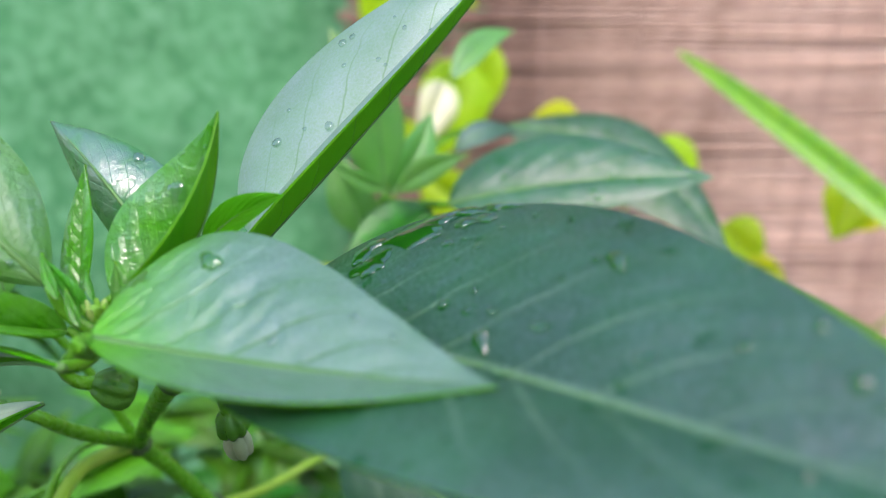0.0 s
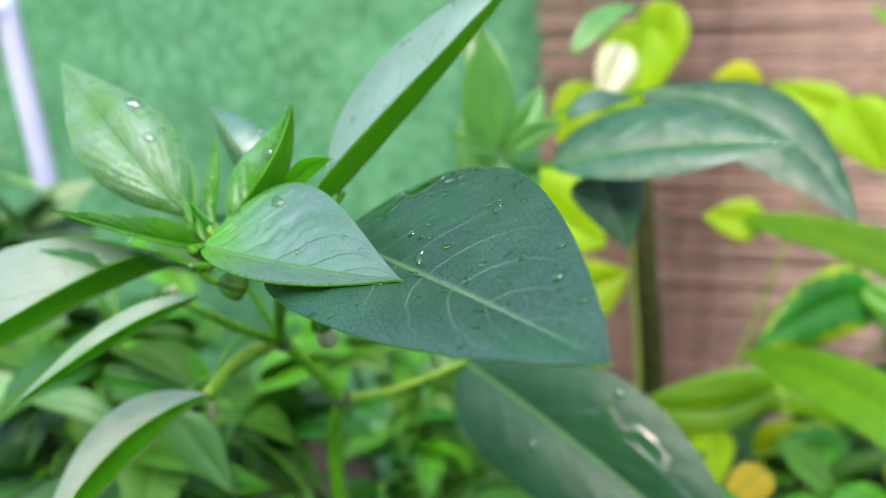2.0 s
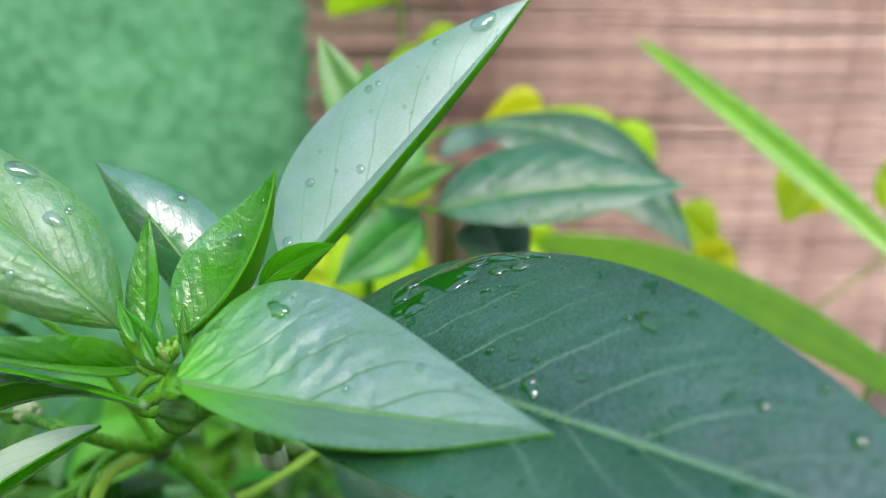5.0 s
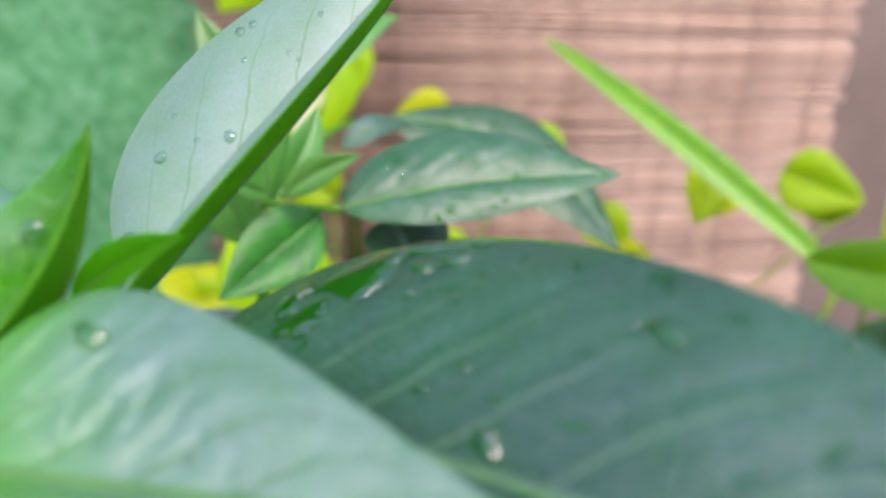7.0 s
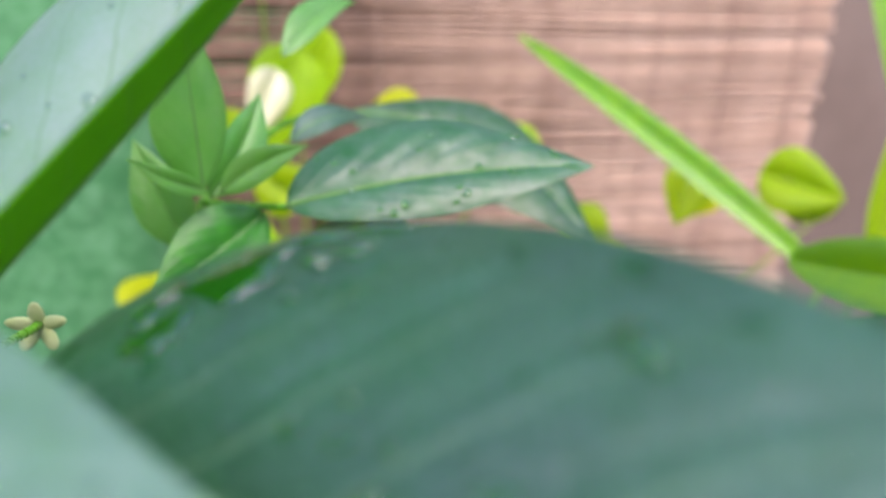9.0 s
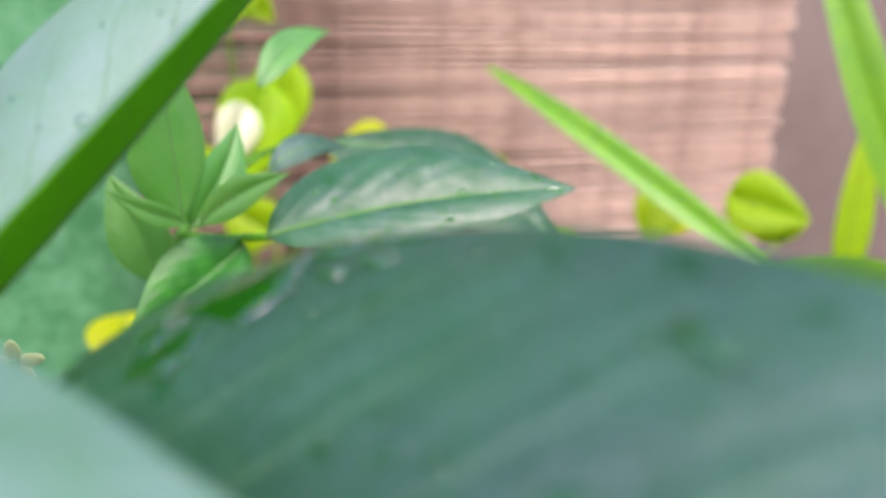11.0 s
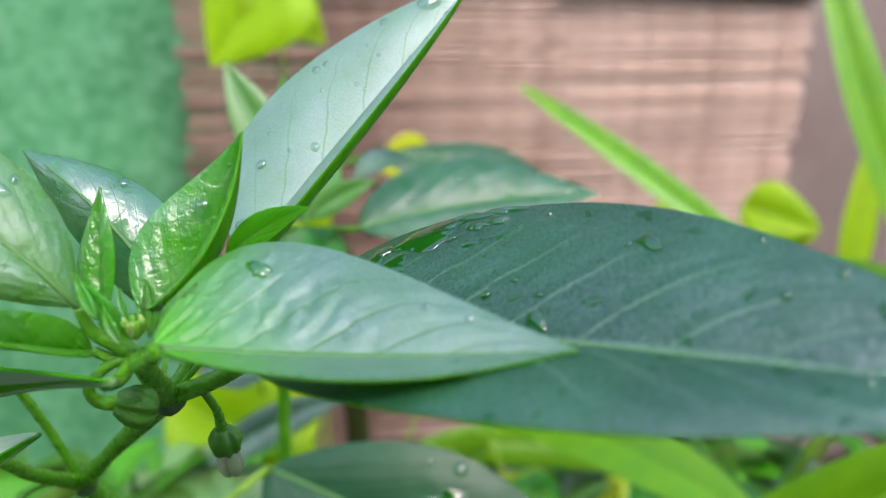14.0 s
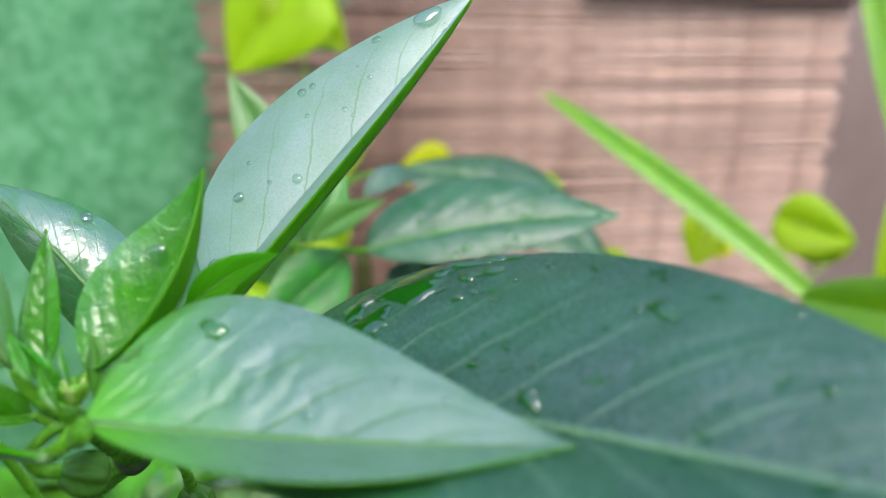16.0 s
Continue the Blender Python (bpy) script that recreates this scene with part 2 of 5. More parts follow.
STRAP = leaf_material("strap_leaf", (0.14, 0.40, 0.002), (0.23, 0.50, 0.003), (0.26, 0.53, 0.01), (0.48, 0.82, 0.004), 0.36, 0.4, 0.0, 0.36, sheen=0.02, spec=0.5, gloss=0.3)
VARIEGATED = leaf_material("variegated_leaf", (0.012, 0.17, 0.002), (0.035, 0.27, 0.003), (0.1, 0.3, 0.02), (0.12, 0.5, 0.004), 0.4, 5.0, 0.2, 0.25, vein_mix=0.25, sheen=0.012, spec=0.3, rim=(0.38, 0.52, 0.008))
ORANGE = leaf_material("ageing_leaf", (0.50, 0.42, 0.02), (0.60, 0.52, 0.03), (0.6, 0.5, 0.08), (0.85, 0.6, 0.02), 0.45, 5.0, 0.1, 0.4, sheen=0.008, spec=0.2)
RIB = plain_material("leaf_rib", (0.10, 0.27, 0.06), (0.14, 0.32, 0.08), 0.4, 300)
STEM = plain_material("green_stem", (0.075, 0.32, 0.008), (0.13, 0.42, 0.018), 0.28, 200, 0.0003)
NODEWOOD = plain_material("dark_node", (0.04, 0.09, 0.02), (0.09, 0.15, 0.045), 0.5, 500, 0.0003)
VINEWOOD = plain_material("vine_wood", (0.03, 0.05, 0.008), (0.085, 0.08, 0.025), 0.7, 120, 0.001, spec=0.2)
PALESTEM = plain_material("pale_stem", (0.26, 0.50, 0.03), (0.36, 0.58, 0.06), 0.4, 200, 0.0002)
CALYX = plain_material("calyx", (0.05, 0.22, 0.010), (0.09, 0.30, 0.018), 0.2, 400, 0.0003)
BUD = plain_material("bud", (0.26, 0.46, 0.08), (0.42, 0.58, 0.16), 0.4, 600, 0.0003)
YOUNGBUD = plain_material("young_bud", (0.10, 0.34, 0.015), (0.18, 0.44, 0.03), 0.25, 600, 0.0003)
# near-white skin for a highlight painted as a leaf-shaped piece
GLARE = leaf_material("leaf_glare", (0.72, 0.78, 0.36), (0.8, 0.82, 0.5), (0.7, 0.8, 0.4), (0.9, 0.95, 0.6), 0.3, 5.0, 0.2, 0.3)
PALEBUD = plain_material("closed_petal", (0.34, 0.44, 0.18), (0.48, 0.57, 0.3), 0.45, 300, 0.0002)
WHITEPAINT = plain_material("white_paint", (0.52, 0.57, 0.72), (0.60, 0.65, 0.78), 0.35, 30)
CORD = plain_material("cord", (0.38, 0.26, 0.21), (0.5, 0.36, 0.3), 0.8, 300, 0.0005)
RAILWOOD = plain_material("rail_wood", (0.10, 0.06, 0.045), (0.17, 0.105, 0.08), 0.6, 60, 0.001)
SOIL = plain_material("soil", (0.03, 0.02, 0.014), (0.065, 0.046, 0.032), 0.9, 18, 0.01)
CONCRETE = plain_material("concrete", (0.20, 0.15, 0.125), (0.28, 0.22, 0.19), 0.85, 6, 0.003)
UNSEEN_DARK = plain_material("unseen_dark_wall", (0.06, 0.06, 0.055), (0.1, 0.1, 0.09), 0.9, 3, 0.003)
UNSEEN_SOUTH = plain_material("unseen_south_render", (0.62, 0.58, 0.53), (0.72, 0.68, 0.62), 0.85, 3, 0.003)
CHILLI = plain_material("red_skin", (0.3, 0.02, 0.008), (0.4, 0.03, 0.01), 0.25, 60)


def reed_material():
    m, t, bsdf, out = material("split_reed")
    info = t.nodes.new("ShaderNodeObjectInfo")
    co = t.nodes.new("ShaderNodeTexCoord").outputs["Object"]
    mp = node(t, "ShaderNodeMapping")
    mp.inputs["Scale"].default_value = (48, 300, 300)
    t.links.new(co, mp.inputs["Vector"])
    streak = noise_of(t, 1.0, 4.0, 0.6, mp.outputs[0])
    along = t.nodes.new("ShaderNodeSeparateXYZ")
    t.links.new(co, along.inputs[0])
    # reeds run from dark at the left to pale at the right, broken by noise
    span = calc(t, "ADD", along.outputs[0], calc(t, "MULTIPLY", noise_of(t, 5.0, 3.0), 0.25))
    rightward = ramp(t, span, 0.32, 0.62)
    dark = blend(t, rightward, (0.115, 0.058, 0.036), (0.40, 0.25, 0.18))
    pale = blend(t, rightward, (0.36, 0.225, 0.16), (0.88, 0.66, 0.52))
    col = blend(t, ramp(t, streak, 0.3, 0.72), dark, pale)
    col = blend(t, ramp(t, info.outputs["Random"], 0.5, 1.6), col, pale)
    col = blend(t, calc(t, "MULTIPLY", ramp(t, info.outputs["Random"], 0.25, 0.0), 0.6), col, dark)
    patch = noise_of(t, 9.0, 4.0)
    col = blend(t, ramp(t, patch, 0.5, 0.85), col, dark)
    t.links.new(col, bsdf.inputs["Base Color"])
    bsdf.inputs["Roughness"].default_value = 0.55
    bump(t, streak, 0.5, 0.001, bsdf)
    return m


REED = reed_material()


def tarp_material():
    m, t, bsdf, out = material("green_tarp")
    n1, n2, n3 = noise_of(t, 5.0, 5.0, 0.6), noise_of(t, 55.0, 4.0, 0.7), noise_of(t, 26.0, 3.0, 0.6)
    col = blend(t, ramp(t, n1, 0.3, 0.7), (0.048, 0.24, 0.088), (0.09, 0.35, 0.14))
    col = blend(t, ramp(t, n2, 0.42, 0.75), col, (0.21, 0.52, 0.28))
    col = blend(t, calc(t, "MULTIPLY", ramp(t, n3, 0.5, 0.3), 0.6), col, (0.04, 0.21, 0.075))
    t.links.new(col, bsdf.inputs["Base Color"])
    bsdf.inputs["Roughness"].default_value = 0.55
    bump(t, n2, 0.6, 0.004, bsdf)
    return m


TARP = tarp_material()


def water_material():
    """Shallow clear water: a mirror-smooth skin that lets the light through to the leaf."""
    m, t, bsdf, out = material("clear_water")
    clear = node(t, "ShaderNodeBsdfTransparent")
    clear.inputs["Color"].default_value = (0.80, 0.92, 0.83, 1)
    shine = node(t, "ShaderNodeBsdfGlossy", Roughness=0.03)
    edge = calc(t, "POWER", node(t, "ShaderNodeLayerWeight", Blend=0.5).outputs["Facing"], 3.0)
    mix = t.nodes.new("ShaderNodeMixShader")
    t.links.new(calc(t, "ADD", calc(t, "MULTIPLY", edge, 0.8), 0.16), mix.inputs[0])
    t.links.new(clear.outputs[0], mix.inputs[1])
    t.links.new(shine.outputs[0], mix.inputs[2])
    t.links.new(mix.outputs[0], out.inputs["Surface"])
    return m


WATER = water_material()
WET_YOUNG = plain_material("wet_young_skin", (0.10, 0.36, 0.02), (0.15, 0.44, 0.03), 0.5, 300)
WET_SOFT = plain_material("wet_soft_skin", (0.04, 0.24, 0.03), (0.07, 0.3, 0.045), 0.8, 300, spec=0.0)
WET_MATURE = plain_material("wet_mature_skin", (0.006, 0.12, 0.010), (0.010, 0.16, 0.014), 0.8, 300, spec=0.0)
WETSKIN = {"F": WET_MATURE, "Lr": WET_MATURE, "E": WET_SOFT, "D": WET_SOFT, "W": WET_SOFT, "Bk": WET_SOFT}


# ---- mesh helpers ----
def mesh_of(name, verts, faces, mats, index=None, uvs=None, smooth=True):
    me = bpy.data.meshes.new(name)
    me.from_pydata([tuple(v) for v in verts], [], faces)
    for m in mats:
        me.materials.append(m)
    if index is not None:
        me.polygons.foreach_set("material_index", index)
    me.polygons.foreach_set("use_smooth", [smooth] * len(me.polygons))
    if uvs is not None:
        lay = me.uv_layers.new(name="UVMap")
        loops = np.zeros(len(me.loops), int)
        me.loops.foreach_get("vertex_index", loops)
        lay.data.foreach_set("uv", np.asarray(uvs, float)[loops].ravel())
    me.update()
    return me


def empty(name, place):
    ob = new(name)
    ob.location = place
    ob.empty_display_size = 0.02
    return ob


def part(name, me, parent, label=""):
    """A mesh, laid out in the world, as a part of a thing that is an Empty with no turn, or of a part of it."""
    ob = new(name, me)
    ob.parent = parent
    home = parent.location if parent.type == "EMPTY" else Vector((0, 0, 0))
    ob.location = -home
    if label:
        ob["label"] = label
    return ob


def smooth_path(points, n=8):
    p = [np.array(q, float) for q in points]
    if len(p) == 2:
        return [p[0] + (p[1] - p[0]) * k / n for k in range(n + 1)]
    p = [2 * p[0] - p[1], *p, 2 * p[-1] - p[-2]]
    out = []
    for a, b, c, d in zip(p, p[1:], p[2:], p[3:]):
        for k in range(n):
            u = k / n
            out.append(0.5 * (2 * b + (c - a) * u + (2 * a - 5 * b + 4 * c - d) * u * u + (3 * b - a - 3 * c + d) * u**3))
    return [*out, p[-2]]


def tube(name, points, radii, mat, sides=10, n=8):
    """A round stem along a smooth line through the points (metres), with radii at the points."""
    path = np.array(smooth_path(points, n))
    r = np.interp(np.linspace(0, 1, len(path)), np.linspace(0, 1, len(radii)), radii)
    tan = np.gradient(path, axis=0)
    tan /= np.linalg.norm(tan, axis=1)[:, None] + 1e-12
    ref = np.array((0.31, 0.87, 0.38))
    verts, faces = [], []
    for p, d, q in zip(path, tan, r):
        a = np.cross(d, ref)
        a /= np.linalg.norm(a)
        b = np.cross(d, a)
        for k in range(sides):
            w = 2 * math.pi * k / sides
            verts.append(p + q * (math.cos(w) * a + math.sin(w) * b))
    for i in range(len(path) - 1):
        for k in range(sides):
            j = (k + 1) % sides
            faces.append((i * sides + k, i * sides + j, (i + 1) * sides + j, (i + 1) * sides + k))
    faces.append(tuple(range(sides))[::-1])
    faces.append(tuple(range((len(path) - 1) * sides, len(path) * sides)))
    return mesh_of(name, verts, faces, [mat])


def leaf_grid(base, mid, tip, va, vb, twist=0.0, belly=0.8, sharp=1.0, bulge=0.10, ns=44, nu=12, wave=0.0, curl=0.0, quilt=0.0, veins=7, seed=0, rumple=0.0):
    """Upper face of a leaf: positions and normals on an ns x (2 nu + 1) grid."""
    base, mid, tip, va, vb = (np.array(v, float) for v in (base, mid, tip, va, vb))
    rng = np.random.RandomState(seed)
    s = np.linspace(0, 1, ns) ** 1.0
    c = 2 * mid - (base + tip) / 2
    m = ((1 - s) ** 2)[:, None] * base + (2 * s * (1 - s))[:, None] * c + (s**2)[:, None] * tip
    ax = (tip - base) / np.linalg.norm(tip - base)
    g = np.maximum(np.sin(np.pi * np.clip(s, 1e-4, 1 - 1e-4) ** belly), 0.004) ** sharp
    th = twist * (s - 0.5)

    def rot(v):
        return v * np.cos(th)[:, None] + np.cross(ax, v) * np.sin(th)[:, None] + ax * (ax @ v) * (1 - np.cos(th))[:, None]

    ra, rb = rot(va), rot(vb)
    na, nb = np.cross(ax, ra), -np.cross(ax, rb)
    flip = -1.0 if (na + nb)[ns // 2] @ np.array((0.0, -0.35, 1.0)) < 0 else 1.0
    grid = np.zeros((ns, 2 * nu + 1, 3))
    ph = rng.uniform(0, 6.28, 4)
    for j in range(2 * nu + 1):
        u = (j - nu) / nu
        r, n = (ra, na) if u >= 0 else (rb, nb)
        a, w = abs(u), np.linalg.norm(r, axis=1)
        n = flip * n / np.linalg.norm(n, axis=1)[:, None]
        lift = bulge * g * w * 4 * a * (1 - a) + curl * g * w * a**3
        lift = lift + wave * w * g * a**2 * np.sin(9 * s + ph[0] + (ph[1] if u >= 0 else 0))
        k = (s * veins - a * 3.2 + ph[2] * 0.05) % 1.0
        lift = lift + quilt * g * w * np.sqrt(np.maximum(np.sin(np.pi * k), 0)) * np.minimum(1, 4 * a) * np.minimum(1, 3 * (1 - a))
        grid[:, j] = m + (g * a)[:, None] * r + lift[:, None] * n
        if rumple:
            # puckered skin between the veins, strongest near the stalk of the upper half
            for i in range(ns):
                a1, s1 = a * np.linalg.norm(r[i]) * 900, (s[i] * np.linalg.norm(tip - base) - 0.45 * a * np.linalg.norm(r[i])) * 900
                warp = 0.7 * noise.noise((s1 * 0.45, a1 * 0.45, seed + 4.0))
                h = 1.0 - 2.6 * abs(noise.noise((s1 * 0.42 + warp, a1 * 0.2 + warp, float(seed)))) + 0.2 * noise.noise((s1 * 1.1, a1 * 0.8, seed + 9.0))
                fade = max(0.0, 1.0 - 1.7 * s[i]) ** 0.7 * min(1.0, 6 * a) * min(1.0, 5 * (1 - a)) * min(1.0, 9 * s[i])
                grid[i, j] += rumple * h * fade * (1.0 if u >= 0 else 0.25) * n[i]
    du, ds = np.gradient(grid, axis=1), np.gradient(grid, axis=0)
    nrm = np.cross(ds, du)
    nrm /= np.linalg.norm(nrm, axis=2)[..., None] + 1e-12
    mean = nrm[ns // 4 : -ns // 4].mean((0, 1))
    if mean @ (flip * (na + nb)[ns // 2]) < 0:
        nrm = -nrm
    return grid, nrm


def leaf_mesh(grid, nrm, top, under, thick=0.0003):
    ns, nw = grid.shape[:2]
    low = grid - thick * nrm
    verts = np.concatenate([grid.reshape(-1, 3), low.reshape(-1, 3)])
    n = ns * nw
    idx = np.arange(n).reshape(ns, nw)
    q = np.stack([idx[:-1, :-1], idx[1:, :-1], idx[1:, 1:], idx[:-1, 1:]], -1).reshape(-1, 4)
    a, b, c = grid[1, 0] - grid[0, 0], grid[ns // 2, nw // 2 + 1] - grid[ns // 2, nw // 2], nrm[ns // 2, nw // 2]
    a = grid[ns // 2 + 1, nw // 2] - grid[ns // 2, nw // 2]
    if np.cross(a, b) @ c < 0:
        q = q[:, ::-1]
    q2 = q[:, ::-1] + n
    ring = [*idx[0, :], *idx[1:, -1], *idx[-1, -2::-1], *idx[-2:0:-1, 0]]
    m = len(ring)
    verts = np.concatenate([verts, verts[ring], verts[np.array(ring) + n]])
    rim = [(2 * n + k, 2 * n + (k + 1) % m, 2 * n + m + (k + 1) % m, 2 * n + m + k) for k in range(m)]
    faces = [*map(tuple, q.tolist()), *map(tuple, q2.tolist()), *[tuple(int(v) for v in f) for f in rim]]
    index = [0] * len(q) + [1] * (len(q2) + len(rim))
    ss, uu = np.meshgrid(np.linspace(0, 1, ns), np.linspace(0, 1, nw), indexing="ij")
    uv = np.stack([ss, uu], -1).reshape(-1, 2)
    return mesh_of("leaf", verts, faces, [top, under], index, np.concatenate([uv, uv, uv[ring], uv[ring]]))


SURFACES = {}


def leaf(parent, base, mid, tip, va, vb, twist=0.0, belly=0.8, sharp=1.0, top=None, under=None, label="", key="", rib=0.5, **shape):
    """One leaf as a part of a plant, with its midrib as a piece under it. Places in centimetres."""
    b, m, t = (np.array(at_cm(p)) for p in (base, mid, tip))
    grid, nrm = leaf_grid(b, m, t, np.array(va) * CM, np.array(vb) * CM, twist, belly, sharp, **shape)
    if key:
        SURFACES[key] = grid, nrm
    ob = part("leaf", leaf_mesh(grid, nrm, top or MATURE, under or UNDER), parent, label)
    if rib:
        k = grid.shape[1] // 2
        line = grid[::4, k] - 0.00012 * nrm[::4, k]
        part("midrib", tube("midrib", line, [0.00075 * rib, 0.0005 * rib, 0.00012 * rib], RIB, 8, 3), ob)
    return ob


def lump(name, centre, axes, mat, dent=0.0, seed=0, rows=10, sides=14, foot=None):
    """A rounded, slightly uneven body; axes are three half-axis vectors."""
    rng = random.Random(seed)
    verts, faces = [], []
    ph = [rng.uniform(0, 6.28) for _ in range(4)]
    c, (ax, ay, az) = np.array(centre, float), (np.array(a, float) for a in axes)
    for i in range(rows + 1):
        th = math.pi * (0.02 + 0.96 * i / rows)
        for k in range(sides):
            f = 2 * math.pi * k / sides
            q = 1 + dent * (math.sin(2 * f + ph[0] + th) + 0.7 * math.sin(3 * f + ph[1] - 2 * th))
            h = math.cos(th) if foot is None or th < 1.57 else 0.04 * math.cos(th)
            verts.append(c + q * (math.sin(th) * (math.cos(f) * ax + math.sin(f) * ay)) + h * az)
    for i in range(rows):
        for k in range(sides):
            j = (k + 1) % sides
            faces.append((i * sides + k, (i + 1) * sides + k, (i + 1) * sides + j, i * sides + j))
    faces.append(tuple(range(sides)))
    faces.append(tuple(range(rows * sides, (rows + 1) * sides))[::-1])
    if foot is None:
        return mesh_of(name, verts, faces, [mat])
    cut = len(faces) - 2 - sides * (rows // 2 - foot[1])
    index = [1 if cut <= k < len(faces) - 2 or k == len(faces) - 1 else 0 for k in range(len(faces))]
    return mesh_of(name, verts, faces, [mat, foot[0]], index)


# ---- ground, wall, tarp and blind ----
def ground():
    xs = np.r_[-60, -20, -8, np.linspace(-3, 3, 60), 8, 20, 60]
    verts = [(x, y, 0.012 * noise.noise((x * 6, y * 6, 0)) if abs(x) < 3 and abs(y) < 3 else 0.0) for x in xs for y in xs]
    n = len(xs)
    faces = [(i * n + j, (i + 1) * n + j, (i + 1) * n + j + 1, i * n + j + 1) for i in range(n - 1) for j in range(n - 1)]
    tagged(new("ground", mesh_of("ground", verts, faces, [SOIL])), "dark bare garden soil under the plants", "ground", kind="structure")


ground()


def box(name, lo, hi, mat, bevel=0.004):
    bm = bmesh.new()
    bmesh.ops.create_cube(bm, size=1)
    for v in bm.verts:
        v.co = Vector([lo[k] + (v.co[k] + 0.5) * (hi[k] - lo[k]) for k in range(3)])
    bmesh.ops.bevel(bm, geom=bm.edges[:], offset=bevel, segments=2, affect="EDGES")
    me = bpy.data.meshes.new(name)
    bm.to_mesh(me)
    bm.free()
    me.materials.append(mat)
    return me


tagged(new("wall_north", box("wall_north", (-3, 1.12, -0.05), (3, 1.24, 1.12), CONCRETE)), "grey rendered garden wall behind blind and tarp", "wall", kind="structure")

# a taller dark wall, unseen, added beyond the garden to darken leaf reflections
tagged(new("unseen_wall_far", box("unseen_wall_far", (-7, 2.6, -0.05), (7, 2.8, 2.7), UNSEEN_DARK)), "unseen dark wall added beyond the garden to darken reflections", "wall", kind="structure")

# a pale wall, unseen, added behind the camera to block sky and bounce light
tagged(new("unseen_wall_south", box("unseen_wall_south", (-4, -1.75, -0.05), (4, -1.6, 2.6), UNSEEN_SOUTH)), "unseen pale wall added behind the camera to block and bounce light", "wall", kind="structure")


def tarp():
    """Green sheet that hangs in soft folds."""
    nx, nz = 90, 60
    verts = []
    for i in range(nx):
        for k in range(nz):
            x, z = -1.9 + 1.95 * i / (nx - 1), 0.02 + 0.9 * k / (nz - 1)
            y = 0.99 + 0.016 * math.sin(x * 17 + 0.8 * math.sin(z * 3)) + 0.03 * math.sin(x * 7.5 + 1.5 * math.sin(z * 2.2) + 0.6) + 0.03 * noise.noise((x * 3, 2, z * 1.5)) + 0.006 * noise.noise((x * 14, 5, z * 9))
            verts.append((x, y, z))
    back = [(x, y + 0.003, z) for x, y, z in verts]
    n = len(verts)
    f = [(i * nz + k, (i + 1) * nz + k, (i + 1) * nz + k + 1, i * nz + k + 1) for i in range(nx - 1) for k in range(nz - 1)]
    f += [tuple(v + n for v in q[::-1]) for q in f]
    root = tagged(empty("tarp", (-0.9, 1.0, 0.02)), "green mottled tarpaulin hanging in soft folds", "tarpaulin")
    part("sheet", mesh_of("sheet", verts + back, f, [TARP]), root)
    edge = [verts[(nx - 1) * nz + k] for k in range(0, nz, 4)]
    part("hem", tube("hem", edge, [0.0045], TARP, 8, 3), root, "rolled green side hem")


tarp()


def reed_mesh(seed):
    rng = np.random.RandomState(seed)
    n, sides = 26, 6
    verts, faces = [], []
    ph = rng.uniform(0, 6.28, 3)
    for i in range(n):
        x = 0.735 * i / (n - 1)
        dz = 0.0012 * math.sin(x * 5 + ph[0]) + 0.0008 * math.sin(x * 13 + ph[1])
        dy = 0.001 * math.sin(x * 7 + ph[2])
        r = 0.0031 * (1 + 0.12 * math.sin(x * 11 + ph[1]))
        for k in range(sides):
            a = 2 * math.pi * k / sides
            verts.append((x, dy + 0.7 * r * math.cos(a), dz + r * math.sin(a)))
    for i in range(n - 1):
        for k in range(sides):
            j = (k + 1) % sides
            faces.append((i * sides + k, i * sides + j, (i + 1) * sides + j, (i + 1) * sides + k))
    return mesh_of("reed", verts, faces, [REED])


def blind():
    """Split-reed blind with cords woven through it."""
    root = tagged(empty("reed_blind", (-0.1, 0.9, 0.03)), "weathered pinkish-brown reed blind with dark vertical cords", "blind")
    meshes = [reed_mesh(k) for k in range(6)]
    rng = random.Random(4)
    z = 0.03
    while z < 0.9:
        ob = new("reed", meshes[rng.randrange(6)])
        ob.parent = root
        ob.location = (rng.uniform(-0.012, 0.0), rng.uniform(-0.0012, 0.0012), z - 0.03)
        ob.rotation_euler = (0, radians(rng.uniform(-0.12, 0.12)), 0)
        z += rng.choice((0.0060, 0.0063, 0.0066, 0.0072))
    for k in range(8):
        x = 0.03 + 0.095 * k + 0.012 * math.sin(5.3 * k)
        pts = [(-0.1 + x + 0.003 * math.sin(0.9 * j + k), 0.9 - 0.0045 + 0.001 * math.sin(7 * j), 0.03 + 0.87 * j / 12) for j in range(13)]
        part("cord", tube("cord", pts, [0.0008], CORD, 6, 3), root)
    rail = box("top_rail", (0.3, 0.878, 0.817), (0.63, 0.893, 0.845), RAILWOOD)
    part("top_rail", rail, root, "dark brown wooden batten")


blind()


def pipe_frame():
    root = tagged(empty("pipe_frame", (-0.62, 0.8, 0)), "white painted tubular metal frame before the tarp", "frame")
    a, b = np.array(at_cm((-53.37, 58.88, -16.74))), np.array(at_cm((-54.14, 60.33, -7.59)))
    d = (a - b) / np.linalg.norm(a - b)
    foot = a + d * (a[2] / -d[2])
    root.location = Vector(foot)
    part("post", tube("post", [foot, a, b - 0.02 * d], [0.0105], WHITEPAINT, 18), root)
    c = np.array(at_cm((-65.94, 39.09, -8.33)))
    e = np.array(at_cm((-54.19, 60.4, -6.85)))
    part("rail", tube("rail", [e, (e + c) / 2, c], [0.0095], WHITEPAINT, 18), root)


pipe_frame()

# ---- the chilli plant in front ----
FOOT = (-5.5, 17.0, -85.0)
